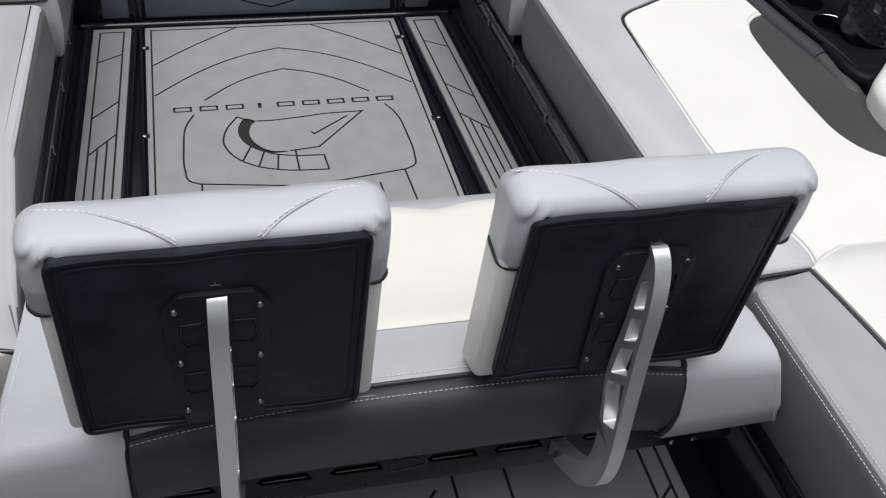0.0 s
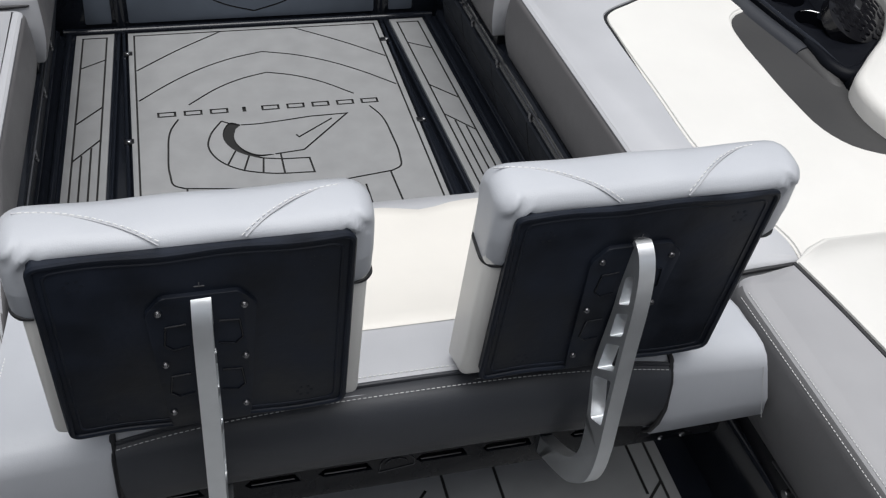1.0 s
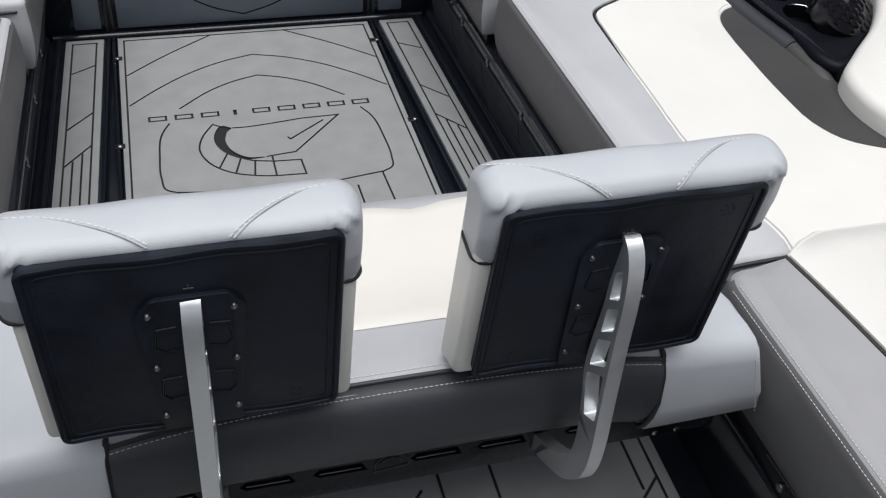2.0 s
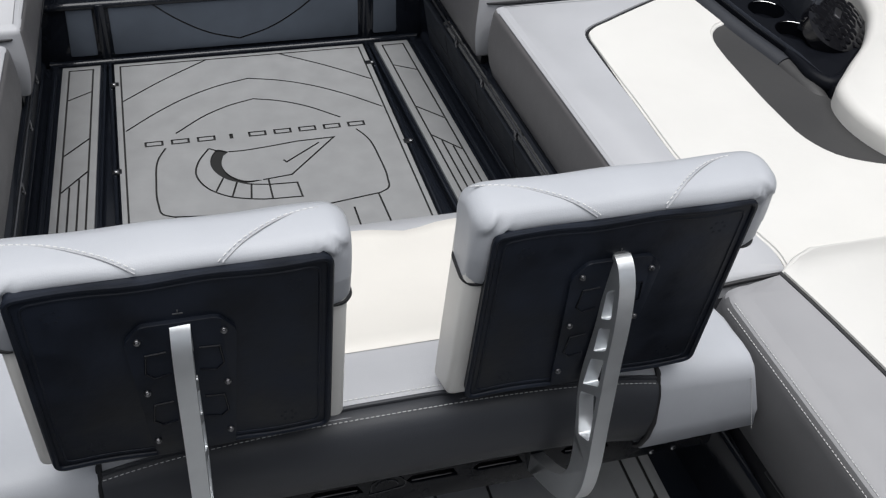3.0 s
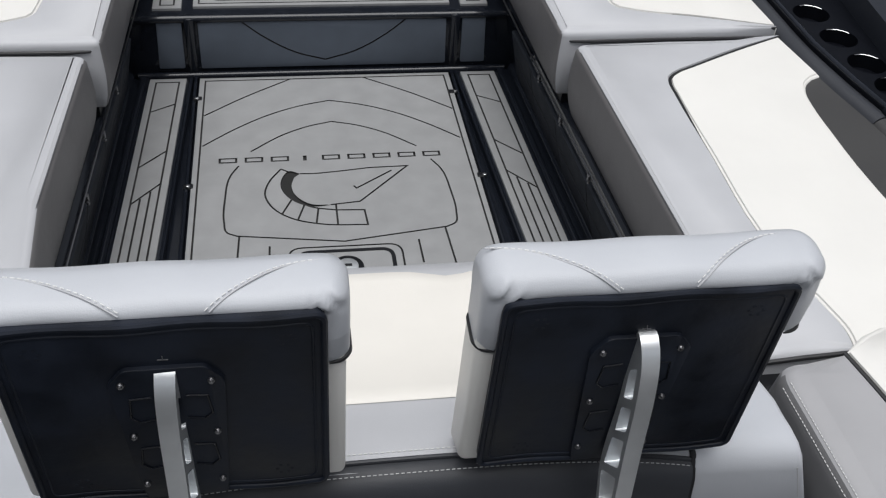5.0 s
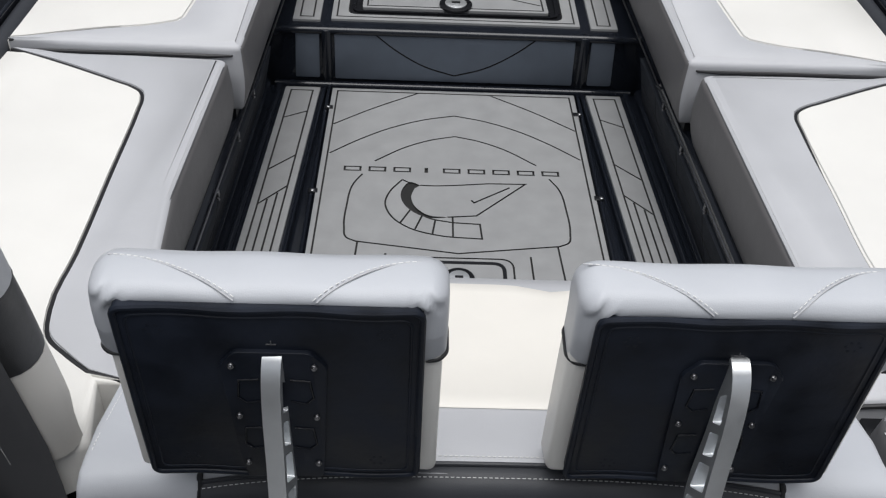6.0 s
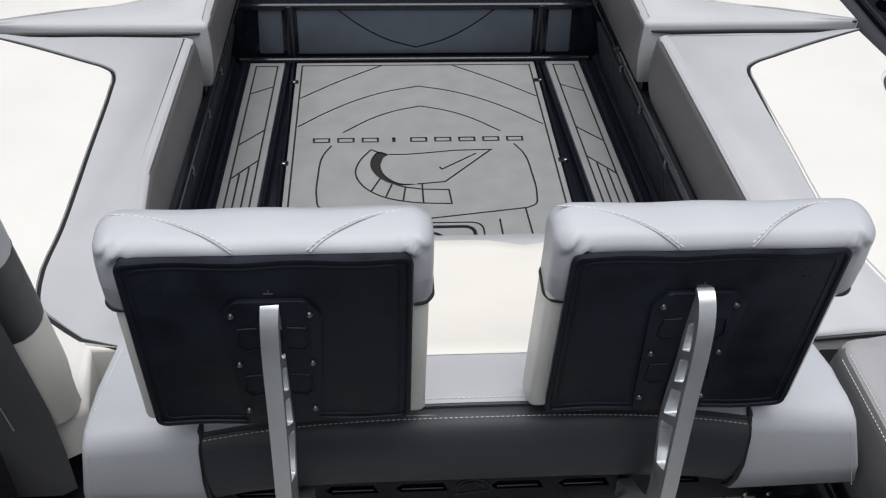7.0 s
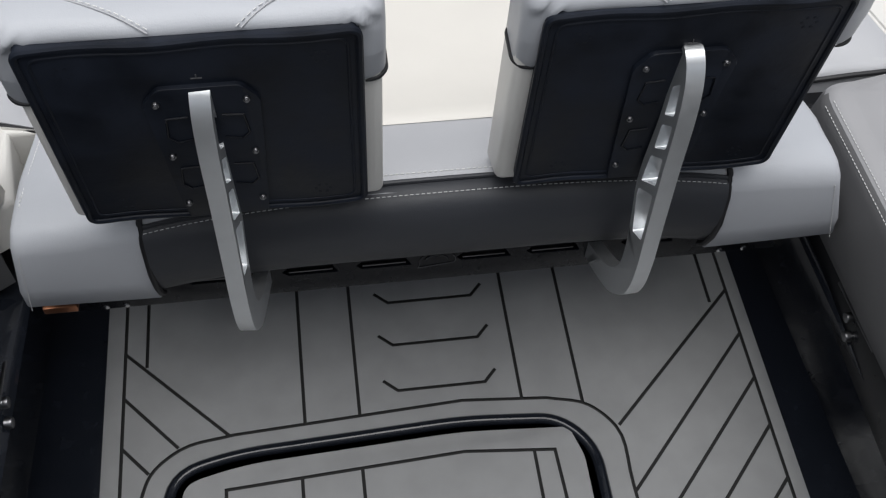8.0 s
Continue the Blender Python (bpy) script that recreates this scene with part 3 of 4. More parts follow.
def bench(s, label, dx, border_near, cream_near):
    """The long bench cushion beside the walkway: grey bolster, cream seat and the piping between them."""
    ob = thing("bench_cushion", label, "bench cushion", "benches beside the walkway", at=(0, 0, 0))
    edge = [(s * 0.566, 2.234), (s * (0.566 + flare(1.7)), 1.7), (s * (0.566 + flare(1.19)), 1.185)]
    line = smooth_path([(1.090, 2.240), (0.95, 2.175), (0.82, 2.108), (0.772, 2.082), (0.751, 2.062), (0.743, 2.034), (0.742, 1.99), (0.746, 1.75)] + border_near, 4)
    line = [(s * (x + dx), y) for x, y in line]
    if s < 0:
        edge[2] = (-0.563, 1.185)
        line[-1] = edge[2]
    grey = [edge[0], (s * 0.80, 2.242)] + line + ([] if s < 0 else [edge[2]]) + [edge[1]]
    grey = dense(rounded(grey, [0.030] + [0] * (len(grey) - 1)))
    part("bolster", with_shaded_side(pad(bmesh.new(), grey, 0.250, BENCH, rolled(line, 0.022), 0.004, tips=[line[0]] + ([line[-1]] if s < 0 else []), low=0.010, lean=0.012), s), [BENCH_GREY, BENCH_SHADE], ob, "light grey vinyl bolster, its side coloured darker for shade", 60)
    cream = [(s * 1.094, 2.238)] + line[1:] + [(s * x, y) for x, y in cream_near]
    part("seat_panel", pad(bmesh.new(), cream, 0.30 if s > 0 else 0.34, BENCH - 0.001, rolled(line, 0.007 if s > 0 else 0.030), 0.004), CREAM, ob, "cream vinyl seat panel", 60)
    # the cord shows round the far corner and sinks between the cushions along the straight
    sunk = [min(1.0, max(0.0, (1.95 - y) / 0.15)) if s > 0 else 0.0 for x, y in line]
    cord = [(x, y, BENCH - 0.0018 - 0.0042 * k) for (x, y), k in zip(line, sunk)]
    part("piping", tube(bmesh.new(), cord, [0.0046 - 0.0014 * k for k in sunk]), PIPING, ob)
    base = [(s * (0.600), 2.20), (s * (0.600 + flare(1.19)), 1.187), (s * 1.12, 1.187), (s * 1.12, 2.20)]
    part("front", slab(bmesh.new(), base, 0.236, 0.275), PLASTIC, ob, "black lower edge")
    if s > 0:
        piping("piping", [(0.625, 1.183, BENCH - 0.016), (0.72, 1.1835, BENCH - 0.008), (0.80, 1.1835, BENCH - 0.004)], ob, 0.0045)
    top = [(s * (0.566 + 0.0062 + flare(y)), y, BENCH - 0.0062) for y in (2.195, 2.0, 1.7, 1.4, 1.2)]
    piping("edge_seam", top, ob, 0.0014, SLATE)
    seam([(x + s * 0.007, y, z + 0.0048) for x, y, z in top], ob, PALE_THREAD, radius=0.0006)
    return ob


INNER = smooth_path([(1.27, 1.428), (1.175, 1.457), (1.107, 1.500), (1.074, 1.56), (1.062, 1.65), (1.056, 1.82), (1.057, 1.935), (1.063, 1.985), (1.078, 2.020), (1.100, 2.042)], 3) + [(1.128, 2.055)]
bench(1, "light grey and cream vinyl bench cushion with black piping", 0.006,
      [(0.752, 1.50), (0.772, 1.38), (0.796, 1.290), (0.808, 1.230), (0.804, 1.188)], [(1.35, 1.188), (1.35, 1.40)] + INNER)
bench(-1, "light grey and cream vinyl bench cushion wrapping to the centre seat", -0.012,
      [(0.750, 1.50), (0.757, 1.35), (0.742, 1.285), (0.700, 1.243), (0.640, 1.196)], [(0.625, 1.188), (0.612, 1.075), (0.66, 1.045), (1.35, 1.045), (1.35, 1.188), (1.35, 1.40)] + INNER)


def far_bench(s, label):
    ob = thing("bench_cushion", label, "bench cushion", "benches beside the walkway")
    z = BENCH + 0.016
    line = [(s * x, y) for x, y in smooth_path([(1.092, 2.258), (0.90, 2.318), (0.76, 2.352), (0.715, 2.372)], 5) + smooth_path([(0.702, 2.392), (0.692, 2.47), (0.66, 2.8), (0.64, 3.4)], 5)]
    grey = [(s * 0.538, 2.254), (s * 0.80, 2.258)] + line + [(s * 0.486, 3.4), (s * 0.514, 2.8)]
    grey = dense(rounded(grey, [0.022] + [0] * (len(grey) - 1)))
    part("bolster", with_shaded_side(pad(bmesh.new(), grey, 0.280, z, rolled(line, 0.016), 0.004, tips=[line[0]], low=0.010, lean=0.010), s), [BENCH_GREY, BENCH_SHADE], ob, "light grey vinyl bolster, its side coloured darker for shade", 60)
    cream = [(s * 1.096, 2.260)] + line[1:] + [(s * 1.02, 3.4), (s * 1.08, 2.6)]
    part("seat_panel", pad(bmesh.new(), cream, 0.30, z - 0.002, rolled(line, 0.014), 0.005), CREAM, ob, "cream vinyl seat panel", 60)
    piping("piping", at_z(line, z - 0.0024)[: 8], ob, 0.004)
    rim = [(x, y, z - 0.0044) for x, y in ((0.4905, 3.38), (0.5185, 2.8), (0.541, 2.31))]
    rim = smooth_path([(s * x, y, h) for x, y, h in rim], 5)
    piping("edge_seam", rim, ob, 0.0014, SLATE)
    seam([(x + s * 0.006, y + 0.003, h + 0.0040) for x, y, h in rim], ob, PALE_THREAD, radius=0.0006)
    part("piping", tube(bmesh.new(), [(s * x, y, z - 0.024) for x, y in ((0.556, 2.262), (0.566, 2.252), (0.62, 2.2485), (0.80, 2.251), (1.088, 2.250))], [0.001, 0.003, 0.005, 0.005, 0.0045]), PIPING, ob)
    part("front", slab(bmesh.new(), [(s * 0.575, 2.29), (s * 1.05, 2.29), (s * 1.0, 3.38), (s * 0.525, 3.38)], 0.236, 0.306), PLASTIC, ob, "black lower edge")
    return ob


far_bench(1, "light grey and cream vinyl cushion towards the step")
far_bench(-1, "light grey and cream vinyl cushion towards the step")

# bench cushion beside the near floor
NB = 0.515
nb = thing("bench_cushion", "warm grey and cream vinyl cushion beside the near floor", "bench cushion", "benches beside the walkway")
edge = [(0.612, 1.128), (0.640, 0.5), (0.66, -0.6)]
line = smooth_path([(0.738, 1.122), (0.754, 1.05), (0.782, 0.90), (0.812, 0.70), (0.834, 0.3), (0.844, -0.6)], 5)
part("bolster", with_shaded_side(pad(bmesh.new(), dense(rounded([edge[0]] + line + [edge[2], edge[1]], [0.075] + [0] * (len(line) + 2))), 0.300, NB, rolled(line, 0.032), 0.004, low=0.012, lean=0.012), 1), [WARM_GREY, WARM_SHADE], nb, "warm grey vinyl bolster, its side coloured darker for shade", 60)
part("seat_panel", pad(bmesh.new(), line + [(1.3, -0.6), (1.3, 1.182), (0.83, 1.182), (0.79, 1.165)], 0.30, NB + 0.001, rolled(line, 0.014), 0.006), CREAM, nb, "cream vinyl seat panel", 60)
piping("piping", at_z(line, NB + 0.0010), nb, 0.0048)
for off, drop in ((0.0040, 0.0165), (0.0140, 0.0055)):
    seam([(0.613 + 0.047 * (1.09 - y) + off, y, NB - drop + 0.001) for y in (1.075, 0.9, 0.7, 0.5, 0.2)], nb, radius=0.0007)
part("front", box(bmesh.new(), 0.652, 0.72, -0.62, 1.10, 0.20, 0.320, 0.006), PLASTIC, nb, "black moulded panel under the cushion")
gap_fill = finish("wall_gap", box(bmesh.new(), 0.64, 0.80, 1.13, 1.184, 0.2, 0.41, 0.004), PLASTIC)
tagged(gap_fill, "black panel between two bench cushions", "panel", kind="structure")


# ---- centre seat ----
seat = thing("centre_seat", "cream and grey vinyl centre seat with a charcoal rear bolster", "seat", at=(0, 1.15, 0))
seat_shift = Matrix.Translation((0, -1.15, 0))


def seat_profile(x):
    """Rear edge of the seat top: height and how far it bows back."""
    u = min(1.0, abs(x) / 0.57)
    return 0.572 + 0.012 * (1 - u * u) - 0.010 * max(0.0, (abs(x) - 0.4) / 0.17) ** 2, 0.915 - 0.008 * (1 - u * u)


def seat_body(name, x0, x1, mat, label, z_low=0.372, steps=10):
    """A stretch of the seat cushion: rolled rear face, top and front."""
    bm = bmesh.new()
    rows = []
    for i in range(steps + 1):
        u = i / steps
        z, yr = seat_profile(x0 + (x1 - x0) * u)
        front = [(yr + 0.09, z - 0.004), (yr + 0.18, z - 0.022), (1.30, 0.524), (1.37, 0.514), (1.405, 0.503), (1.424, 0.476), (1.420, 0.38), (1.40, z_low)]
        if abs(x0) > 0.5 or abs(x1) > 0.5:
            prof = [(yr + 0.060, z_low), (yr + 0.006, z_low), (yr - 0.006, z_low + 0.010), (yr - 0.012, z_low + 0.060),
                    (yr - 0.012, z - 0.042), (yr - 0.007, z - 0.017), (yr + 0.010, z - 0.003), (yr + 0.035, z)] + front
        else:
            prof = [(yr + 0.060, z_low), (yr + 0.012, z_low + 0.002), (yr + 0.003, z_low + 0.010), (yr - 0.006, z_low + 0.05), (yr - 0.012, z_low + 0.10),
                    (yr - 0.012, z - 0.055), (yr - 0.004, z - 0.025), (yr + 0.012, z - 0.006), (yr + 0.035, z)] + front
        row = []
        for y, h in prof:
            t = (y - 0.9) / 0.5
            sx0 = x0 * (1 - 0.07 * t) if abs(x0) > 0.5 else x0
            sx1 = x1 * (1 - 0.07 * t) if abs(x1) > 0.5 else x1
            if y < 1.0:
                splay = 1 + (0.105 if x0 > 0 else 0.050) * max(0.0, 0.545 - h) / 0.2
                sx0 = sx0 * splay if abs(x0) > 0.5 else sx0
                sx1 = sx1 * splay if abs(x1) > 0.5 else sx1
            row.append(bm.verts.new((sx0 + (sx1 - sx0) * u, y, h)))
        rows.append(row)
    k = len(rows[0])
    for a, c in zip(rows, rows[1:]):
        for j in range(k):
            bm.faces.new((a[j], c[j], c[(j + 1) % k], a[(j + 1) % k]))
    ends = [bm.faces.new(rows[0][::-1]), bm.faces.new(rows[-1])]
    out = [f for f, x in zip(ends, (x0, x1)) if abs(x) > 0.5]
    if out:
        bmesh.ops.bevel(bm, geom=list({e for f in out for e in f.edges}), offset=0.007, segments=3, affect="EDGES", profile=0.5)
    return part(name, bm, mat, seat, label, 60, seat_shift)


seat_body("end_section", -0.570, -0.402, GREY, "light grey vinyl end section", 0.386)
seat_body("end_section", 0.402, 0.567, GREY, "light grey vinyl end section", 0.386)
body = seat_body("cushion", -0.398, 0.398, BENCH_GREY, "light grey vinyl seat cushion", 0.43, 16)

# charcoal rear bolster laid over the rear face
def over(yr, down):
    """How far back the seat's rear face lies at a depth below its top."""
    pts = ((0.0, 0.035), (0.006, 0.012), (0.025, -0.004), (0.055, -0.012), (0.2, -0.014))
    for (a, p), (b, q) in zip(pts, pts[1:]):
        if down <= b:
            return yr + p + (q - p) * (down - a) / (b - a)
    return yr - 0.014


bm = bmesh.new()
rows = []
for i in range(17):
    x = -0.398 + 0.796 * i / 16
    u = abs(x) / 0.398
    z, yr = seat_profile(x)
    drop = 0.017 * u ** 3
    lo = 0.030 * u ** 4
    d = 0.002 + drop
    prof = [(yr + 0.040, 0.412 - lo), (yr + 0.018, 0.424 - lo), (yr - 0.002, 0.442 - lo), (yr - 0.017, 0.466 - lo * 0.7), (yr - 0.024, 0.492 - lo * 0.3),
            (yr - 0.022, z - 0.055 - drop * 0.6), (over(yr, d + 0.020) - 0.010, z - d - 0.020), (over(yr, d + 0.007) - 0.007, z - d - 0.007),
            (over(yr, d) - 0.003, z - d), (over(yr, d) + 0.010, z - d - 0.010)]
    rows.append([bm.verts.new((x, y, h)) for y, h in prof])
for a, c in zip(rows, rows[1:]):
    for j in range(len(a) - 1):
        bm.faces.new((a[j], c[j], c[j + 1], a[j + 1]))
part("rear_bolster", bm, CHARCOAL, seat, "charcoal vinyl rear bolster", 60, seat_shift)
for x in (-0.400, 0.400):
    z, yr = seat_profile(x)
    path = [(x, yr + 0.008 - 1.15, 0.388), (x, yr - 0.006 - 1.15, 0.408), (x, yr - 0.017 - 1.15, 0.44), (x, yr - 0.022 - 1.15, 0.48), (x, yr - 0.014 - 1.15, z - 0.045),
            (x, yr + 0.002 - 1.15, z - 0.012), (x, yr + 0.03 - 1.15, z + 0.001), (x, yr + 0.12 - 1.15, z - 0.008)]
    piping("piping", path, seat, 0.0046)
run, low_run, high_run = [], [], []
for i in range(33):
    x = -0.396 + 0.792 * i / 32
    z, yr = seat_profile(x)
    d = 0.002 + 0.017 * (abs(x) / 0.398) ** 3
    run.append((x, over(yr, d) - 0.002 - 1.15, z - d + 0.001))
    low_run.append((x, over(yr, d + 0.004) - 0.0070 - 1.15, z - d - 0.0025))
    high_run.append((x, over(yr, max(0.0, d - 0.004)) + 0.002 - 1.15, z - max(0.0, d - 0.004) + 0.001))
piping("piping", run, seat, 0.0035, CHARCOAL)
seam(low_run, seat)
seam(high_run, seat, radius=0.0008)
edge_run = []
for y, drop in ((0.922, 0.05), (0.93, 0.02), (0.95, 0.002), (1.0, 0.004), (1.08, 0.018), (1.16, 0.033)):
    z, yr = seat_profile(0.58)
    edge_run.append((-0.570 * (1 - 0.07 * (y - 0.9) / 0.5) + 0.009, y - 1.15, z - drop + 0.0018))
seam(smooth_path(edge_run, 5), seat, radius=0.0008)
for x, k, inset in ((0.567, 0.105, 0.011), (-0.570, 0.050, 0.010)):
    corner = []
    for h in (0.396, 0.42, 0.46, 0.50, 0.53):
        out = abs(x) * (1 + k * max(0.0, 0.545 - h) / 0.2) - inset
        corner.append((math.copysign(out, x), seat_profile(x)[1] - 0.0124 - 1.15, h))
    seam(corner, seat, PALE_THREAD, radius=0.0007)
# cream top panel
def top_height(y):
    pts = ((0.95, 0.584), (1.0, 0.580), (1.09, 0.562), (1.30, 0.524), (1.37, 0.514), (1.405, 0.503))
    for (ya, za), (yb, zb) in zip(pts, pts[1:]):
        if ya <= y <= yb:
            return za + (zb - za) * (y - ya) / (yb - ya)
    return pts[-1][1]


bm = bmesh.new()
ys = [1.043, 1.052, 1.070, 1.13, 1.18, 1.24, 1.30, 1.345, 1.370, 1.380]
rows = []
for i in range(25):
    x = -0.36 + 0.72 * i / 24
    rows.append([bm.verts.new((x, y - 1.15 - (0.016 * math.exp(-((x - 0.125) / 0.045) ** 2) if y > 1.3 else 0), top_height(y) + (0.0005 if j in (0, len(ys) - 1) or i in (0, 24) else 0.007))) for j, y in enumerate(ys)])
for a, c in zip(rows, rows[1:]):
    for j in range(len(a) - 1):
        bm.faces.new((a[j], c[j], c[j + 1], a[j + 1]))
part("seat_panel", bm, WARM_CREAM, seat, "warm cream vinyl seat panel", 60)
# slotted black frame under the seat
frame_bar = box(bmesh.new(), -0.575, 0.575, 0.955 - 1.15, 0.985 - 1.15, 0.296, 0.418, 0.005)
cuts = []
slots = (-0.335, -0.190, -0.078, 0.076, 0.185, 0.335)
for x in slots:
    c = bmesh.new()
    o = [(x - 0.043, 0.355), (x - 0.033, 0.345), (x + 0.043, 0.345), (x + 0.033, 0.366), (x - 0.033, 0.366)]
    lo = [c.verts.new((px, 0.94 - 1.15, pz)) for px, pz in o]
    hi = [c.verts.new((px, 0.968 - 1.15, pz)) for px, pz in o]
    c.faces.new(lo), c.faces.new(hi[::-1])
    for i in range(5):
        c.faces.new((lo[i], hi[i], hi[(i + 1) % 5], lo[(i + 1) % 5]))
    cuts.append(c)
carved("seat_frame", frame_bar, cuts, [GLOSS, GLOSS], seat, "black seat frame with slotted openings")
# metal strips added for the sky's reflection on the lower slot lips
for x in slots:
    part("slot_glint", box(bmesh.new(), x - 0.033, x + 0.034, 0.958 - 1.15, 0.966 - 1.15, 0.3465, 0.3500, 0.0012), DULL, seat, "dull metal strip added as the glint on a slot's lower lip")
emblem = bmesh.new()
for path in (arc(0, 0, 0.028, 0.022, -20, 190, 14), arc(-0.002, 0, 0.018, 0.014, 0, 170, 10), [(-0.027, -0.004), (-0.030, -0.016), (-0.006, -0.013), (0.026, -0.008)]):
    tube(emblem, [(0.004 + a, 0.954 - 1.15, 0.352 + c) for a, c in path], 0.0008, sides=5)
part("emblem", emblem, SLATE, seat, "small plain emblem shape")
part("underside", box(bmesh.new(), -0.58, 0.58, 0.99 - 1.15, 1.40 - 1.15, 0.36, 0.41), PLASTIC, seat)
part("edge_strip", box(bmesh.new(), -0.585, -0.535, 0.935 - 1.15, 0.953 - 1.15, 0.330, 0.346, 0.003), COPPER, seat, "worn copper coloured edge strip")
for x in (-0.50, -0.47, 0.46, 0.50):
    part("screw", disc(bmesh.new(), 0, 0, 0, 0.005, 0.004, 12, 0.001), CHROME, seat, m=Matrix.Translation((x, 0.951 - 1.15, 0.315)) @ Matrix.Rotation(radians(90), 4, "X"))


# ---- folding backrests ----
def backrest(m, label, half, wide, shift, grow, rise, lead):
    """Local frame: x across, y towards the sitter, z up along the leaning board; the board's lower edge is z = 0."""
    ob = thing("folding_backrest", label, "backrest", "backrests on the centre seat")
    ob.matrix_basis = m
    height, deep = 0.312, 0.066
    # cream lower cushion
    bm = box(bmesh.new(), -half - wide[0], half + wide[1], 0.002, deep + 0.004, -0.018, height - 0.04, 0.011, 4)
    for v in bm.verts:
        if v.co.z < 0.02:
            v.co.z -= 0.034 * v.co.y / deep
    part("cushion", bm, CREAM, ob, "cream vinyl backrest cushion")
    # grey cap drawn over the upper end
    outer, low, top = half + 0.0255 + grow, height - 0.097, height + 0.016 + rise
    ends = [(-outer + 0.028 * (1 - math.sin(a)), math.sin(a)) for a in (math.pi / 2 * k / 11 for k in range(12))][::-1]
    cols = ends + [(-outer + 0.028 + (2 * outer - 0.056) * k / 48, 0.0) for k in range(1, 48)] + [(-x, c) for x, c in ends[::-1]]

    def section(c):
        """The cap's outline in y and z; c runs from 0 in the middle to 1 at the rounded ends."""
        shrink = 1 - math.sqrt(max(0.0, 1 - c * c))
        t, d0, d1 = top - 0.022 * shrink, -0.012 + 0.020 * shrink, deep + 0.010 - 0.020 * shrink
        ry, rz = (d1 - d0) * 0.5, 0.042
        row = [(d0 + 0.006, low), (d0 + 0.001, low + 0.012), (d0, low + 0.04)] + [(d0 - 0.001, low + 0.04 + (t - rz - 0.050 - low) * k / 5) for k in range(1, 6)]
        row += [(d0 + ry - ry * math.copysign(abs(math.cos(a)) ** (0.5 if a < math.pi / 2 else 0.85), math.cos(a)), t - rz + rz * math.sin(a) ** 0.90) for a in (math.pi * j / 16 for j in range(1, 16))]
        row = [(y + 0.006 * min(1.0, max(0.0, (height + 0.004 - z) / 0.012)), z) for y, z in row]
        return row + [(d1 + 0.001, t - rz - 0.010), (d1, low + 0.04), (d1 - 0.002, low + 0.012), (d1 - 0.006, low)]

    bm = bmesh.new()

    def crease(x, y, z):
        """Small gathers where the cap is drawn round the board's upper corners."""
        if y > 0.03:
            return 0.0
        near = math.exp(-((abs(x) - half - 0.004) / 0.016) ** 2 - ((z - height - 0.004) / 0.020) ** 2)
        return near * 0.0045 * math.sin(abs(x) * 330 + z * 260)

    rows = [[bm.verts.new((x + shift, y + crease(x, y, z), z + 0.0012 * math.sin(x * 41 + y * 30))) for y, z in section(c)] for x, c in cols]
    for a, b in zip(rows, rows[1:]):
        for j in range(len(a) - 1):
            bm.faces.new((a[j], b[j], b[j + 1], a[j + 1]))
    bm.faces.new(rows[0][::-1])
    bm.faces.new(rows[-1])
    capm = part("cap", bm, GREY, ob, "light grey vinyl cap", 75)
    for s in (-1, 1):
        turns = [math.pi / 2 * k / 8 for k in range(1, 9)]
        rear = [(s * (outer - 0.0285 + 0.028 * math.sin(a)), 0.019 - 0.020 * math.cos(a), low - 0.001) for a in turns]
        front = [(s * (outer - 0.0285 + 0.028 * math.sin(a)), deep - 0.017 + 0.020 * math.cos(a), low - 0.001) for a in turns[::-1]]
        path = [(x + shift, y, z) for x, y, z in rear + front]
        n = len(path)
        part("piping", tube(bmesh.new(), path, [0.0036 * min(1.0, 0.3 + 0.25 * min(k, n - 1 - k)) for k in range(n)]), PIPING, capm)
    full = section(0.0)[7:24]
    first = [k for k, p in enumerate(full) if p[1] > height + 0.004][0]
    middle = [(full[first - 1][0] - 0.001, height + 0.003)] + full[first:]
    # the same profile in even steps, and how far along it the crest lies
    far = [0.0]
    for p, q in zip(middle, middle[1:]):
        far.append(far[-1] + math.dist(p, q))
    middle = [tuple(float(np.interp(far[-1] * k / 60, far, [p[i] for p in middle])) for i in (0, 1)) for k in range(61)]
    crest = max(range(61), key=lambda k: middle[k][1]) / 60

    def on_cap(x, u):
        k = min(len(middle) - 2, int(u * (len(middle) - 1)))
        f = u * (len(middle) - 1) - k
        y, z = (middle[k][i] * (1 - f) + middle[k + 1][i] * f for i in (0, 1))
        return (x + shift, y - 0.0012, z + 0.0014)

    for s, start, stop in ((-1, -0.168 + lead, -0.028 + lead), (1, 0.170 + lead, 0.060 + lead)):
        pa = [on_cap(start + (stop - start) * u, 1.4 * crest * (1 - u ** 1.7) + 0.01) for u in (k / 22 for k in range(23))]
        piping("seam", [(x, y + 0.0006, z - 0.0008) for x, y, z in pa], capm, 0.0011, BENCH_GREY)
        seam([(x - s * 0.006, y - 0.0004, z + 0.0005) for x, y, z in pa], capm, radius=0.0007)
    # black board with a corded rim
    outline = rounded([(-half, -0.004), (half, -0.004), (half, height), (-half, height)], 0.012)
    stand = Matrix.Rotation(radians(90), 4, "X")
    bm = slab(bmesh.new(), outline, 0.0, 0.0132, 0.003)
    part("board", bm, BOARD, ob, "black vinyl covered back board", 50, stand)
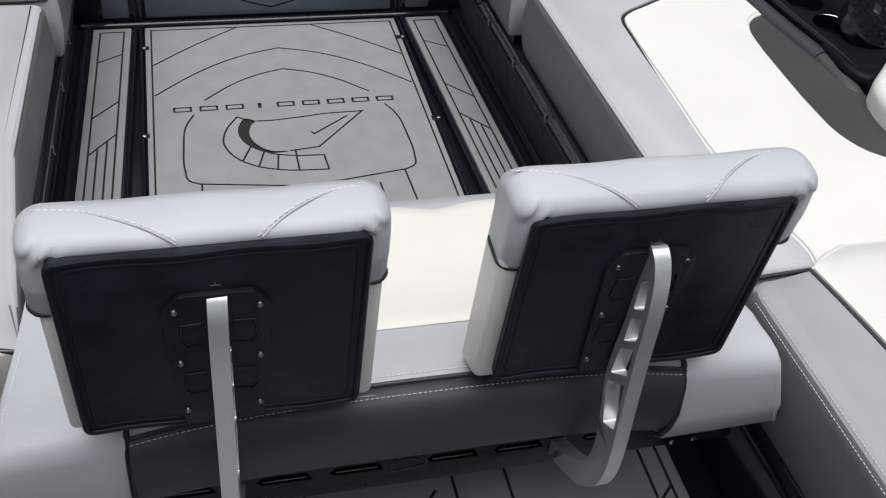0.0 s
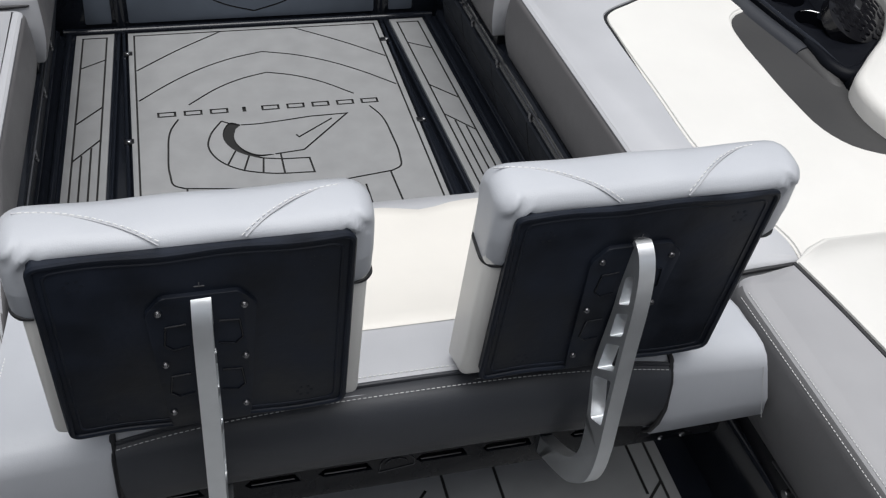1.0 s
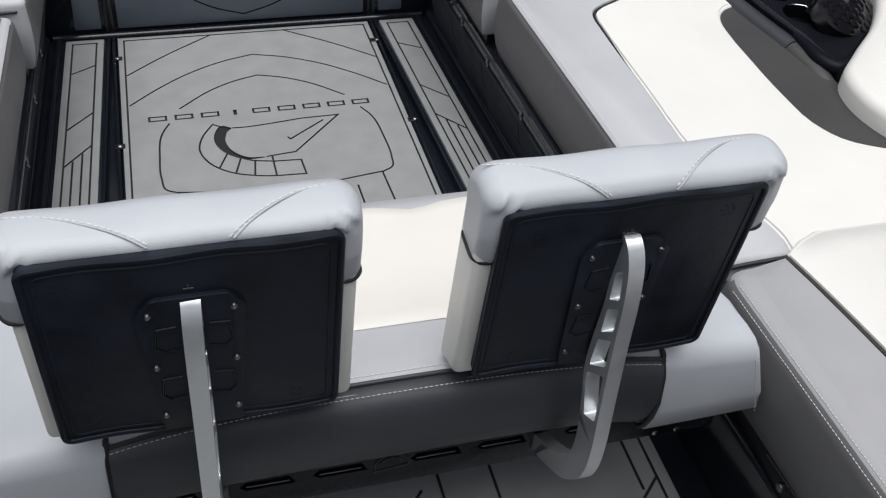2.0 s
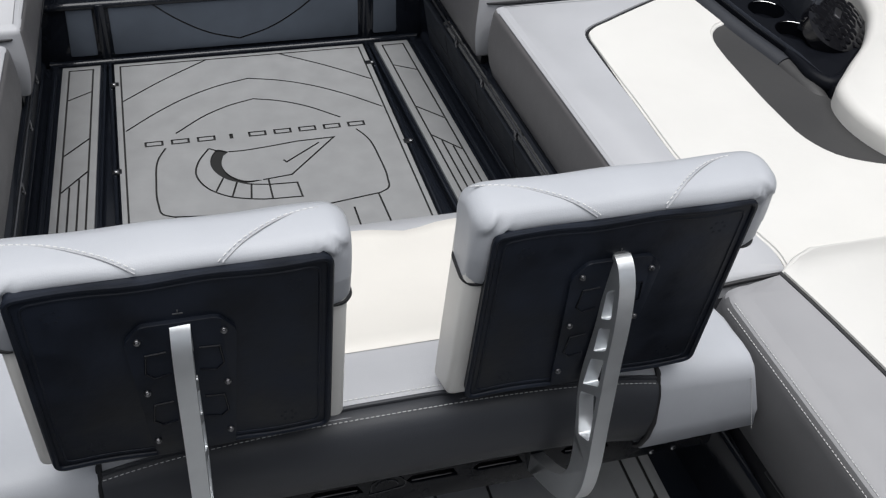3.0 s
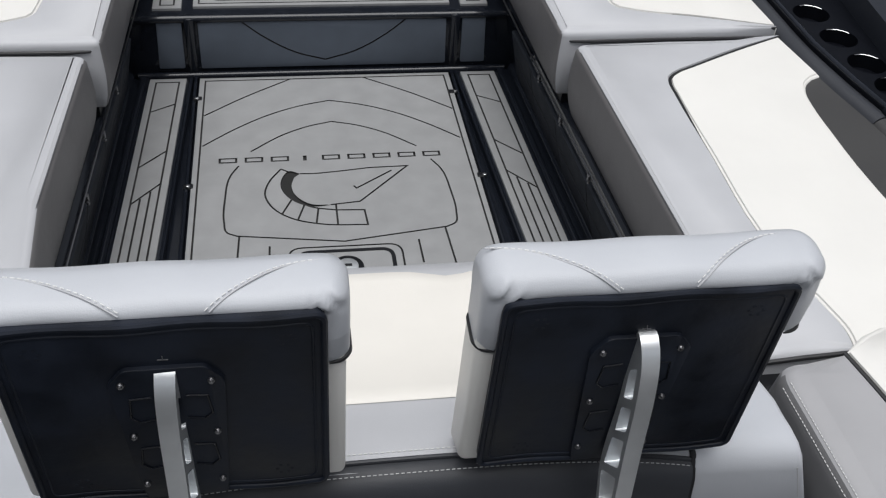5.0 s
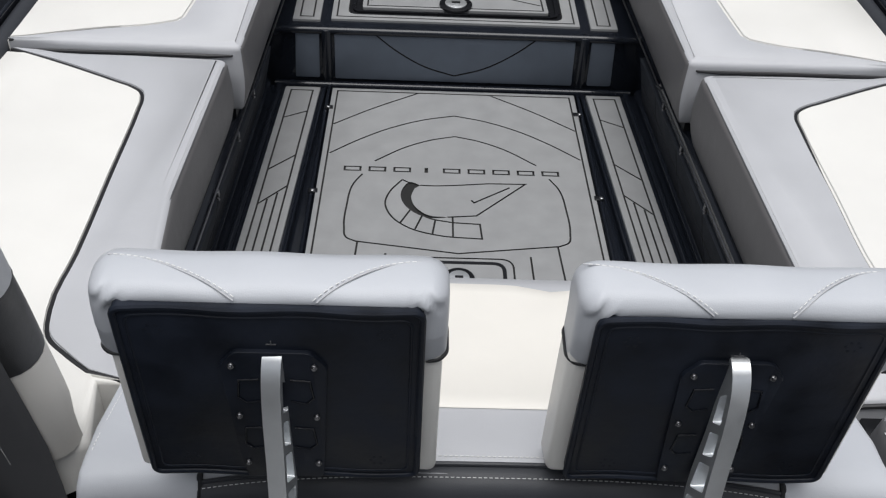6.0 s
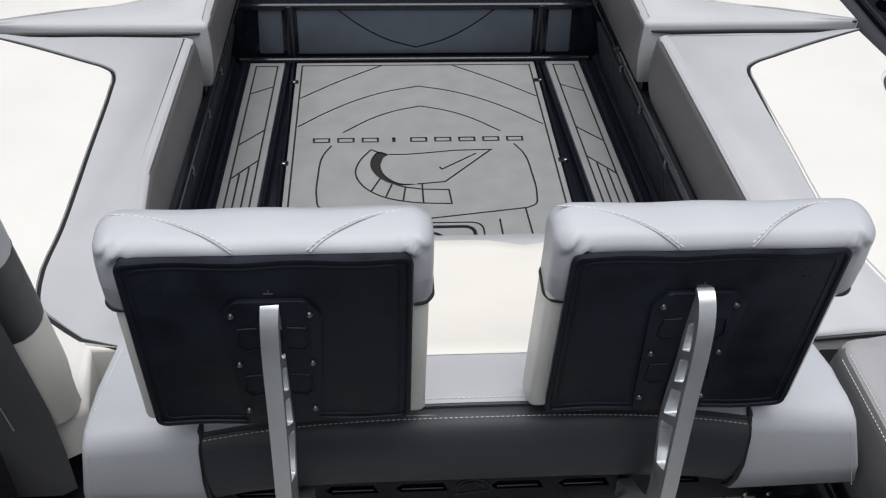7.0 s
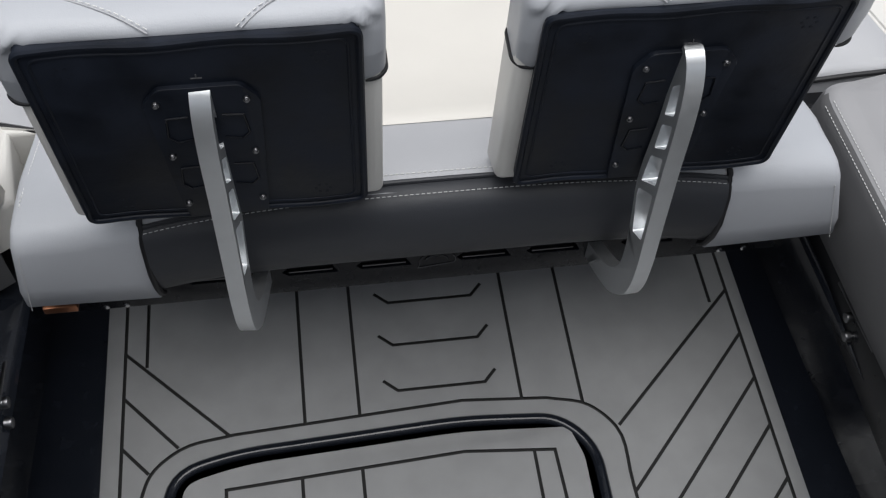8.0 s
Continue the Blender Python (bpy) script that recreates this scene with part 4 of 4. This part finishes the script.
    for inset, rr in ((0.0015, 0.0042), (0.013, 0.0020)):
        o2 = rounded([(-half + inset, inset - 0.004), (half - inset, inset - 0.004), (half - inset, height - inset), (-half + inset, height - inset)], 0.012)
        wob = [(x, -0.0125, z) for x, z in o2]
        close = []
        for p, q in zip(wob, wob[1:] + wob[:1]):
            n = max(1, int((Vector(q) - Vector(p)).length / 0.02))
            close += [tuple(Vector(p).lerp(Vector(q), k / n)) for k in range(n)]
        close = [(x, y, z + 0.002 * math.sin(x * 45)) for x, y, z in close]
        part("rim_cord", tube(bmesh.new(), close, rr, closed=True), BOARD, ob)
    for x, z in ((-0.125, 0.275), (0.125, 0.275), (-0.115, 0.03), (0.115, 0.03)):
        bm = bmesh.new()
        for k in range(6):
            a = k * math.pi / 3
            disc(bm, x + 0.0085 * math.cos(a), z + 0.0085 * math.sin(a), 0.0128, 0.0022, 0.0007, 8)
        part("vent", bm, BOARD, ob, "", 40, stand)
    mark = box(bmesh.new(), -0.0055, 0.0055, -0.0145, -0.0128, 0.2548, 0.2557)
    box(mark, -0.0005, 0.0005, -0.0145, -0.0128, 0.2557, 0.2610)
    part("index_mark", mark, SLATE, ob, "small pale index mark")
    # mounting plate with scalloped sides and six screws
    plate = [(-0.047, -0.002), (0.047, -0.002), (0.050, 0.03), (0.060, 0.222), (0.042, 0.246), (-0.042, 0.246), (-0.060, 0.222), (-0.050, 0.03)]
    bm = slab(bmesh.new(), rounded(plate, 0.006, 3), 0.013, 0.019, 0.0015)
    pl = part("mount_plate", bm, BOARD, ob, "glossy black mounting plate", 40, stand)
    for s in (-1, 1):
        for z in (0.085, 0.178):
            bm = tube(bmesh.new(), [(s * 0.018, -0.0195, z + 0.022), (s * 0.040, -0.0195, z + 0.020), (s * 0.043, -0.0195, z - 0.012), (s * 0.034, -0.0195, z - 0.022), (s * 0.016, -0.0195, z - 0.018)], 0.0014, sides=6)
            part("rib", bm, GLOSS, pl)
    for x, z in ((-0.046, 0.224), (0.046, 0.224), (-0.045, 0.130), (0.045, 0.130), (-0.043, 0.032), (0.043, 0.032)):
        bm = disc(bmesh.new(), x, z, 0.019, 0.0040, 0.003, 12, 0.001)
        disc(bm, x, z, 0.022, 0.0026, 0.0015, 6)
        part("screw", bm, DULL, pl, "small steel screw", 40, stand)
    return ob


LEAN = math.atan(0.10)
for (x, y, z), half, wide, shift, grow, rise, lead in (((-0.272, 0.870, 0.657), 0.1655, (0.021, 0.0235), -0.001, 0.003, -0.001, -0.007),
                                                  ((0.2525, 0.892, 0.634), 0.1675, (0.021, 0.021), 0.008, 0.004, 0.006, -0.022)):
    backrest(Matrix.Translation((x, y, z)) @ Matrix.Rotation(LEAN, 4, "X"), "grey and cream vinyl folding backrest on a metal arm", half, wide, shift, grow, rise, lead)


def support_arm(x, dy, dz=0.0, turn=0.0):
    """Cut aluminium arm: a flat bar on edge with four openings, hooked under the seat."""
    ob = thing("support_arm", "brushed aluminium backrest arm with four cut openings", "support arm", "arms of the backrests", at=(x, 0.85 + dy, 0.3 + dz))
    o = [(0.852, 0.906), (0.842, 0.905), (0.829, 0.896), (0.818, 0.876), (0.812, 0.848), (0.808, 0.81), (0.806, 0.75), (0.798, 0.64), (0.791, 0.56), (0.792, 0.505), (0.804, 0.462), (0.845, 0.408), (0.90, 0.372), (0.95, 0.345),
         (1.000, 0.312), (1.000, 0.352), (0.95, 0.385), (0.905, 0.412), (0.870, 0.440), (0.846, 0.470), (0.836, 0.505), (0.838, 0.55), (0.848, 0.60), (0.861, 0.65), (0.861, 0.69), (0.853, 0.78), (0.852, 0.88)]
    stand = Matrix(((0, 0, 1, 0), (1, 0, 0, 0), (0, 1, 0, 0), (0, 0, 0, 1)))
    body = bmesh.new()
    slab(body, [(y - 0.85, z - 0.3) for y, z in rounded(o, 0.02, 3)], -0.0108, 0.0108)
    flat = [f for f in body.faces if len(f.verts) > 4]
    bmesh.ops.bevel(body, geom=list({e for f in flat for e in f.edges}), offset=0.003, segments=3, affect="EDGES", profile=0.5)
    cuts = []
    for q in (((0.828, 0.866), (0.821, 0.820), (0.843, 0.800), (0.844, 0.846)), ((0.817, 0.808), (0.816, 0.768), (0.843, 0.740), (0.842, 0.784)),
              ((0.815, 0.752), (0.812, 0.704), (0.850, 0.668), (0.845, 0.724)), ((0.811, 0.686), (0.803, 0.600), (0.832, 0.582), (0.851, 0.640), (0.851, 0.652))):
        cuts.append(slab(bmesh.new(), [(a - 0.85, c - 0.3) for a, c in rounded(list(q), 0.005, 3)], -0.05, 0.05))
    arm = carved("bar", body, cuts, ALUMINIUM, ob, "", stand, 30)
    ob.rotation_euler.z = radians(turn)
    foot = box(bmesh.new(), -0.03, 0.03, 0.130, 0.165, -0.012, 0.055, 0.004)
    part("foot_plate", foot, PLASTIC, ob, "black foot plate under the seat")
    for h in (0.004, 0.040):
        part("foot_bolt", disc(bmesh.new(), 0.02, h, 0, 0.006, 0.004, 12, 0.001), CHROME, ob, "", 40, Matrix.Translation((0, 0.130, 0)) @ Matrix.Rotation(radians(90), 4, "X"))
    return ob


support_arm(-0.270, -0.006, -0.004, -5.0)
support_arm(0.2535, 0.004, -0.021, 2.0)


# ---- coamings with cup holder trays ----
def coaming(s, label):
    ob = thing("coaming", label, "coaming", "", "structure")
    # padded inner lip
    lip = smooth_path([(1.105, 2.75), (1.118, 2.42), (1.132, 2.17), (1.160, 2.0), (1.190, 1.86), (1.202, 1.78), (1.206, 1.725)], 6)
    cut = [k for k, p in enumerate(lip) if p[1] > 1.86][-1]
    bm = tube(bmesh.new(), [(s * x, y, 0.432) for x, y in lip[:cut + 1]], 0.030, sides=16)
    part("padded_lip", bm, CHARCOAL, ob, "dark grey padded vinyl lip")
    tail = [(s * x, y, z) for x, y, z in smooth_path([(1.190, 1.857, 0.432), (1.197, 1.80, 0.430), (1.203, 1.74, 0.427), (1.210, 1.69, 0.422)], 5)]
    n = len(tail)
    bm = tube(bmesh.new(), tail, [0.0288 - 0.016 * (k / (n - 1)) ** 5 for k in range(n)], sides=16)
    part("lip_end", bm, RECESS, ob, "dark vinyl lip end piece")
    recess = [(1.085, 2.14), (1.13, 2.14), (1.21, 1.8), (1.22, 1.6), (1.24, 1.45), (1.40, 1.35), (1.40, 1.195), (1.05, 1.195), (1.05, 1.9)]
    part("lower_panel", slab(bmesh.new(), [(s * x, y) for x, y in recess], 0.31, 0.447), RECESS, ob, "dark grey vinyl recess")
    deck_o = [(1.122, 2.75), (1.136, 2.42), (1.150, 2.17), (1.178, 2.0), (1.208, 1.86), (1.222, 1.78), (1.230, 1.72), (1.262, 1.73), (1.41, 1.88), (1.47, 2.0), (1.53, 2.2), (1.57, 2.75)]
    body = slab(bmesh.new(), [(s * x, y) for x, y in deck_o], 0.33, 0.466, 0.012)
    cuts = []
    cups = ((1.218, 2.330), (1.236, 2.203), (1.253, 2.080), (1.271, 1.972))
    for x, y in cups:
        cuts.append(disc(bmesh.new(), s * x, y, 0.428, 0.047, 0.2, 28))
    t = carved("tray", body, cuts, [SATIN, SATIN], ob, "black moulded cup holder tray")
    # a steel arc on part of each rim stands for its highlight
    for x, y in cups:
        part("cup_glint", tube(bmesh.new(), [(s * x + 0.0460 * math.cos(a), y + 0.0460 * math.sin(a), 0.464) for a in (math.pi / 2 + s * math.pi * (-0.33 + 0.42 * i / 12) for i in range(13))], 0.0011, sides=6), CHROME, t, "bright arc added as the highlight on the cup holder edge")
    bm = tube(bmesh.new(), [(s * (x + 0.008), y, 0.468) for x, y in deck_o[:6]], [0.008, 0.008, 0.008, 0.008, 0.007, 0.001], sides=10)
    part("tray_edge", bm, BLACK, t, "rounded black tray edge")
    roll = [(s * x, y, z) for x, y, z in smooth_path([(1.205, 1.885, 0.462), (1.208, 1.83, 0.461), (1.214, 1.775, 0.458), (1.236, 1.745, 0.456), (1.275, 1.752, 0.458), (1.34, 1.805, 0.460), (1.40, 1.862, 0.462)], 5)]
    n = len(roll)
    part("tray_roll", tube(bmesh.new(), roll, [0.006 + 0.013 * math.sin(math.pi * (0.08 + 0.84 * k / (n - 1))) for k in range(n)], sides=14), SATIN, t, "black rolled tray end", 60)
    # raised panel with plain bars for its lettering
    ridge = [(1.330, 2.75), (1.328, 2.37), (1.303, 2.00), (1.318, 1.972), (1.375, 2.02), (1.44, 2.075), (1.49, 2.14), (1.53, 2.35), (1.555, 2.75)]
    rp = part("raised_panel", slab(bmesh.new(), rounded([(s * x, y) for x, y in ridge], 0.02, 4), 0.45, 0.534, 0.020, 5), POD, ob, "raised dark panel with plain lettering bars", 60)
    for i in range(9):
        y = 2.200 + i * 0.030
        x = 1.398 - 0.13 * (y - 2.2)
        part("letter_bar", box(bmesh.new(), s * x - 0.010, s * x + 0.010, y - 0.0105, y + 0.0105, 0.5335, 0.5355), GROOVE, rp)
    badge = [(s * (1.408 + 0.023 * a), 2.146 + 0.028 * c) for a, c in ((-0.9, 0.5), (-0.7, 0.9), (0.0, 1.0), (0.7, 0.9), (0.9, 0.5), (0.7, -0.4), (0.0, -1.0), (-0.7, -0.4))]
    part("badge", slab(bmesh.new(), badge, 0.531, 0.5385, 0.003), SATIN, rp, "plain shield shaped badge")
    # oval speaker closing the end of the raised panel, with a grille of hexagonal blocks
    sp = thing("speaker", "black oval speaker with a grille of hexagonal blocks", "speaker", "speakers in the coamings")
    sp.matrix_basis = Matrix.Translation((s * 1.372, 1.948, 0.492)) @ Matrix.Rotation(s * radians(42), 4, "Z") @ Matrix.Rotation(radians(24), 4, "X")
    long, short = 0.122, 0.080

    def dome(x, y):
        q = min(1.0, (x / long) ** 2 + (y / short) ** 2)
        return 0.013 * (1 - q) ** 0.8

    bm = bmesh.new()
    rings, seg = [], 36
    for r in (1.0, 0.97, 0.9, 0.78, 0.6, 0.4, 0.2):
        rings.append([bm.verts.new((long * r * math.cos(2 * math.pi * i / seg), short * r * math.sin(2 * math.pi * i / seg),
                                    dome(long * r * math.cos(2 * math.pi * i / seg), short * r * math.sin(2 * math.pi * i / seg)))) for i in range(seg)])
    rings.insert(0, [bm.verts.new((v.co.x, v.co.y, -0.03)) for v in rings[0]])
    for a, b in zip(rings, rings[1:]):
        for i in range(seg):
            bm.faces.new((a[i], a[(i + 1) % seg], b[(i + 1) % seg], b[i]))
    bm.faces.new(rings[-1])
    bm.faces.new(rings[0][::-1])
    part("dome", bm, SPEAKER, sp, "", 40)
    bm = bmesh.new()
    for row in range(-3, 4):
        for col in range(-5, 6):
            x, y = (col + 0.5 * (row % 2)) * 0.0250, row * 0.0217
            q = (x / long) ** 2 + (y / short) ** 2
            if q > 0.88 or (row * 7 + col * 5) % 9 == 0:
                continue
            h = dome(x, y)
            disc(bm, x, y, h - 0.004, 0.0134 - 0.0012 * q, 0.0050 + 0.001 * ((row * 3 + col * 5) % 3) / 3, 6, 0.0016)
    part("grille", bm, SPEAKER, sp, "raised hexagonal grille blocks", 30)
    part("emblem_plate", slab(bmesh.new(), rounded([(-0.016, 0.002), (0.022, 0.010), (0.020, 0.028), (-0.016, 0.020)], 0.004, 2), 0.010, 0.0175, 0.001), DULL, sp, "bright speaker emblem plate")
    # cream back bolster behind the bench
    bo = thing("back_cushion", "cream vinyl back cushion curving round the coaming", "back cushion", "back cushions behind the benches")
    o = smooth_path([(1.60, 2.75), (1.565, 2.40), (1.530, 2.20), (1.488, 2.00), (1.398, 1.868), (1.266, 1.744), (1.200, 1.672), (1.186, 1.60), (1.205, 1.50), (1.275, 1.39), (1.36, 1.2), (1.36, 1.0)], 5) + [(1.73, 1.0), (1.73, 2.75)]
    part("cushion", pad(bmesh.new(), [(s * x, y) for x, y in o], 0.30, 0.505, 0.026, 0.004), CREAM, bo, "", 60)
    hull = finish("wall_hull", box(bmesh.new(), min(s * 1.74, s * 1.82), max(s * 1.74, s * 1.82), -1.2, 3.6, -0.1, 0.95, 0.01), SLATE)
    tagged(hull, "plain dark hull side behind the cushions", "wall", kind="structure")


coaming(1, "dark padded coaming with a black cup holder tray")
coaming(-1, "dark padded coaming with a black cup holder tray")

# ---- seat back standing at the left of the centre seat ----
sb = thing("seat_back", "tall vinyl seat back banded in grey, charcoal and cream", "seat back", at=(-0.632, 1.085, 0.44))


def band(z0, z1, mat, label, grow=0.0):
    bm = bmesh.new()
    rows = []
    for i in range(9):
        h = z0 + (z1 - z0) * i / 8
        shift = -0.20 * h - 0.05 * h * h
        wide = 0.05 + 0.0015 * math.sin(math.pi * i / 8) + grow
        ring = []
        for k in range(11):
            a = -math.pi / 2 + math.pi * k / 10
            cut = max(0.0, 1 - h / 0.09) * 0.075 * max(0.0, math.sin(a))
            ring.append((0.0 - 0.030 + 0.040 * math.cos(a), shift + wide * math.sin(a) - cut))
        ring += [(-0.50, shift + wide), (-0.50, shift - wide)]
        rows.append([bm.verts.new((x, y, h)) for x, y in ring])
    n = len(rows[0])
    for a, b in zip(rows, rows[1:]):
        for j in range(n):
            bm.faces.new((a[j], a[(j + 1) % n], b[(j + 1) % n], b[j]))
    bm.faces.new(rows[0][::-1])
    bm.faces.new(rows[-1])
    return part("band", bm, mat, sb, label, 60)


band(0.0, 0.235, WARM_CREAM, "cream vinyl band")
band(0.237, 0.385, JET, "charcoal vinyl band", 0.002)
band(0.384, 0.391, PIPING, "black piping", 0.0045)
band(0.389, 0.66, GREY, "light grey vinyl band", 0.004)
bm = bmesh.new()
rows = []
for i in range(9):
    h = -0.16 + 0.82 * i / 8
    shift = -0.20 * h - 0.05 * h * h if h > 0 else 0.0
    rows.append([bm.verts.new((x, shift + y, h)) for x, y in ((-0.018, -0.052), (-0.04, -0.066), (-0.50, -0.070), (-0.50, -0.045), (-0.03, -0.045))])
for a, b in zip(rows, rows[1:]):
    for j in range(5):
        bm.faces.new((a[j], a[(j + 1) % 5], b[(j + 1) % 5], b[j]))
bm.faces.new(rows[0][::-1])
bm.faces.new(rows[-1])
shell = part("back_shell", bm, SLATE, sb, "dark grey vinyl back shell", 60)
seam([(-0.075, -0.070 - (0.20 * h + 0.05 * h * h if h > 0 else 0), h) for h in (0.02, 0.2, 0.4, 0.6)], shell)
part("seat_base", box(bmesh.new(), -0.50, -0.05, -0.045, 0.02, -0.449, -0.003, 0.01), PLASTIC, sb, "black moulded seat base")
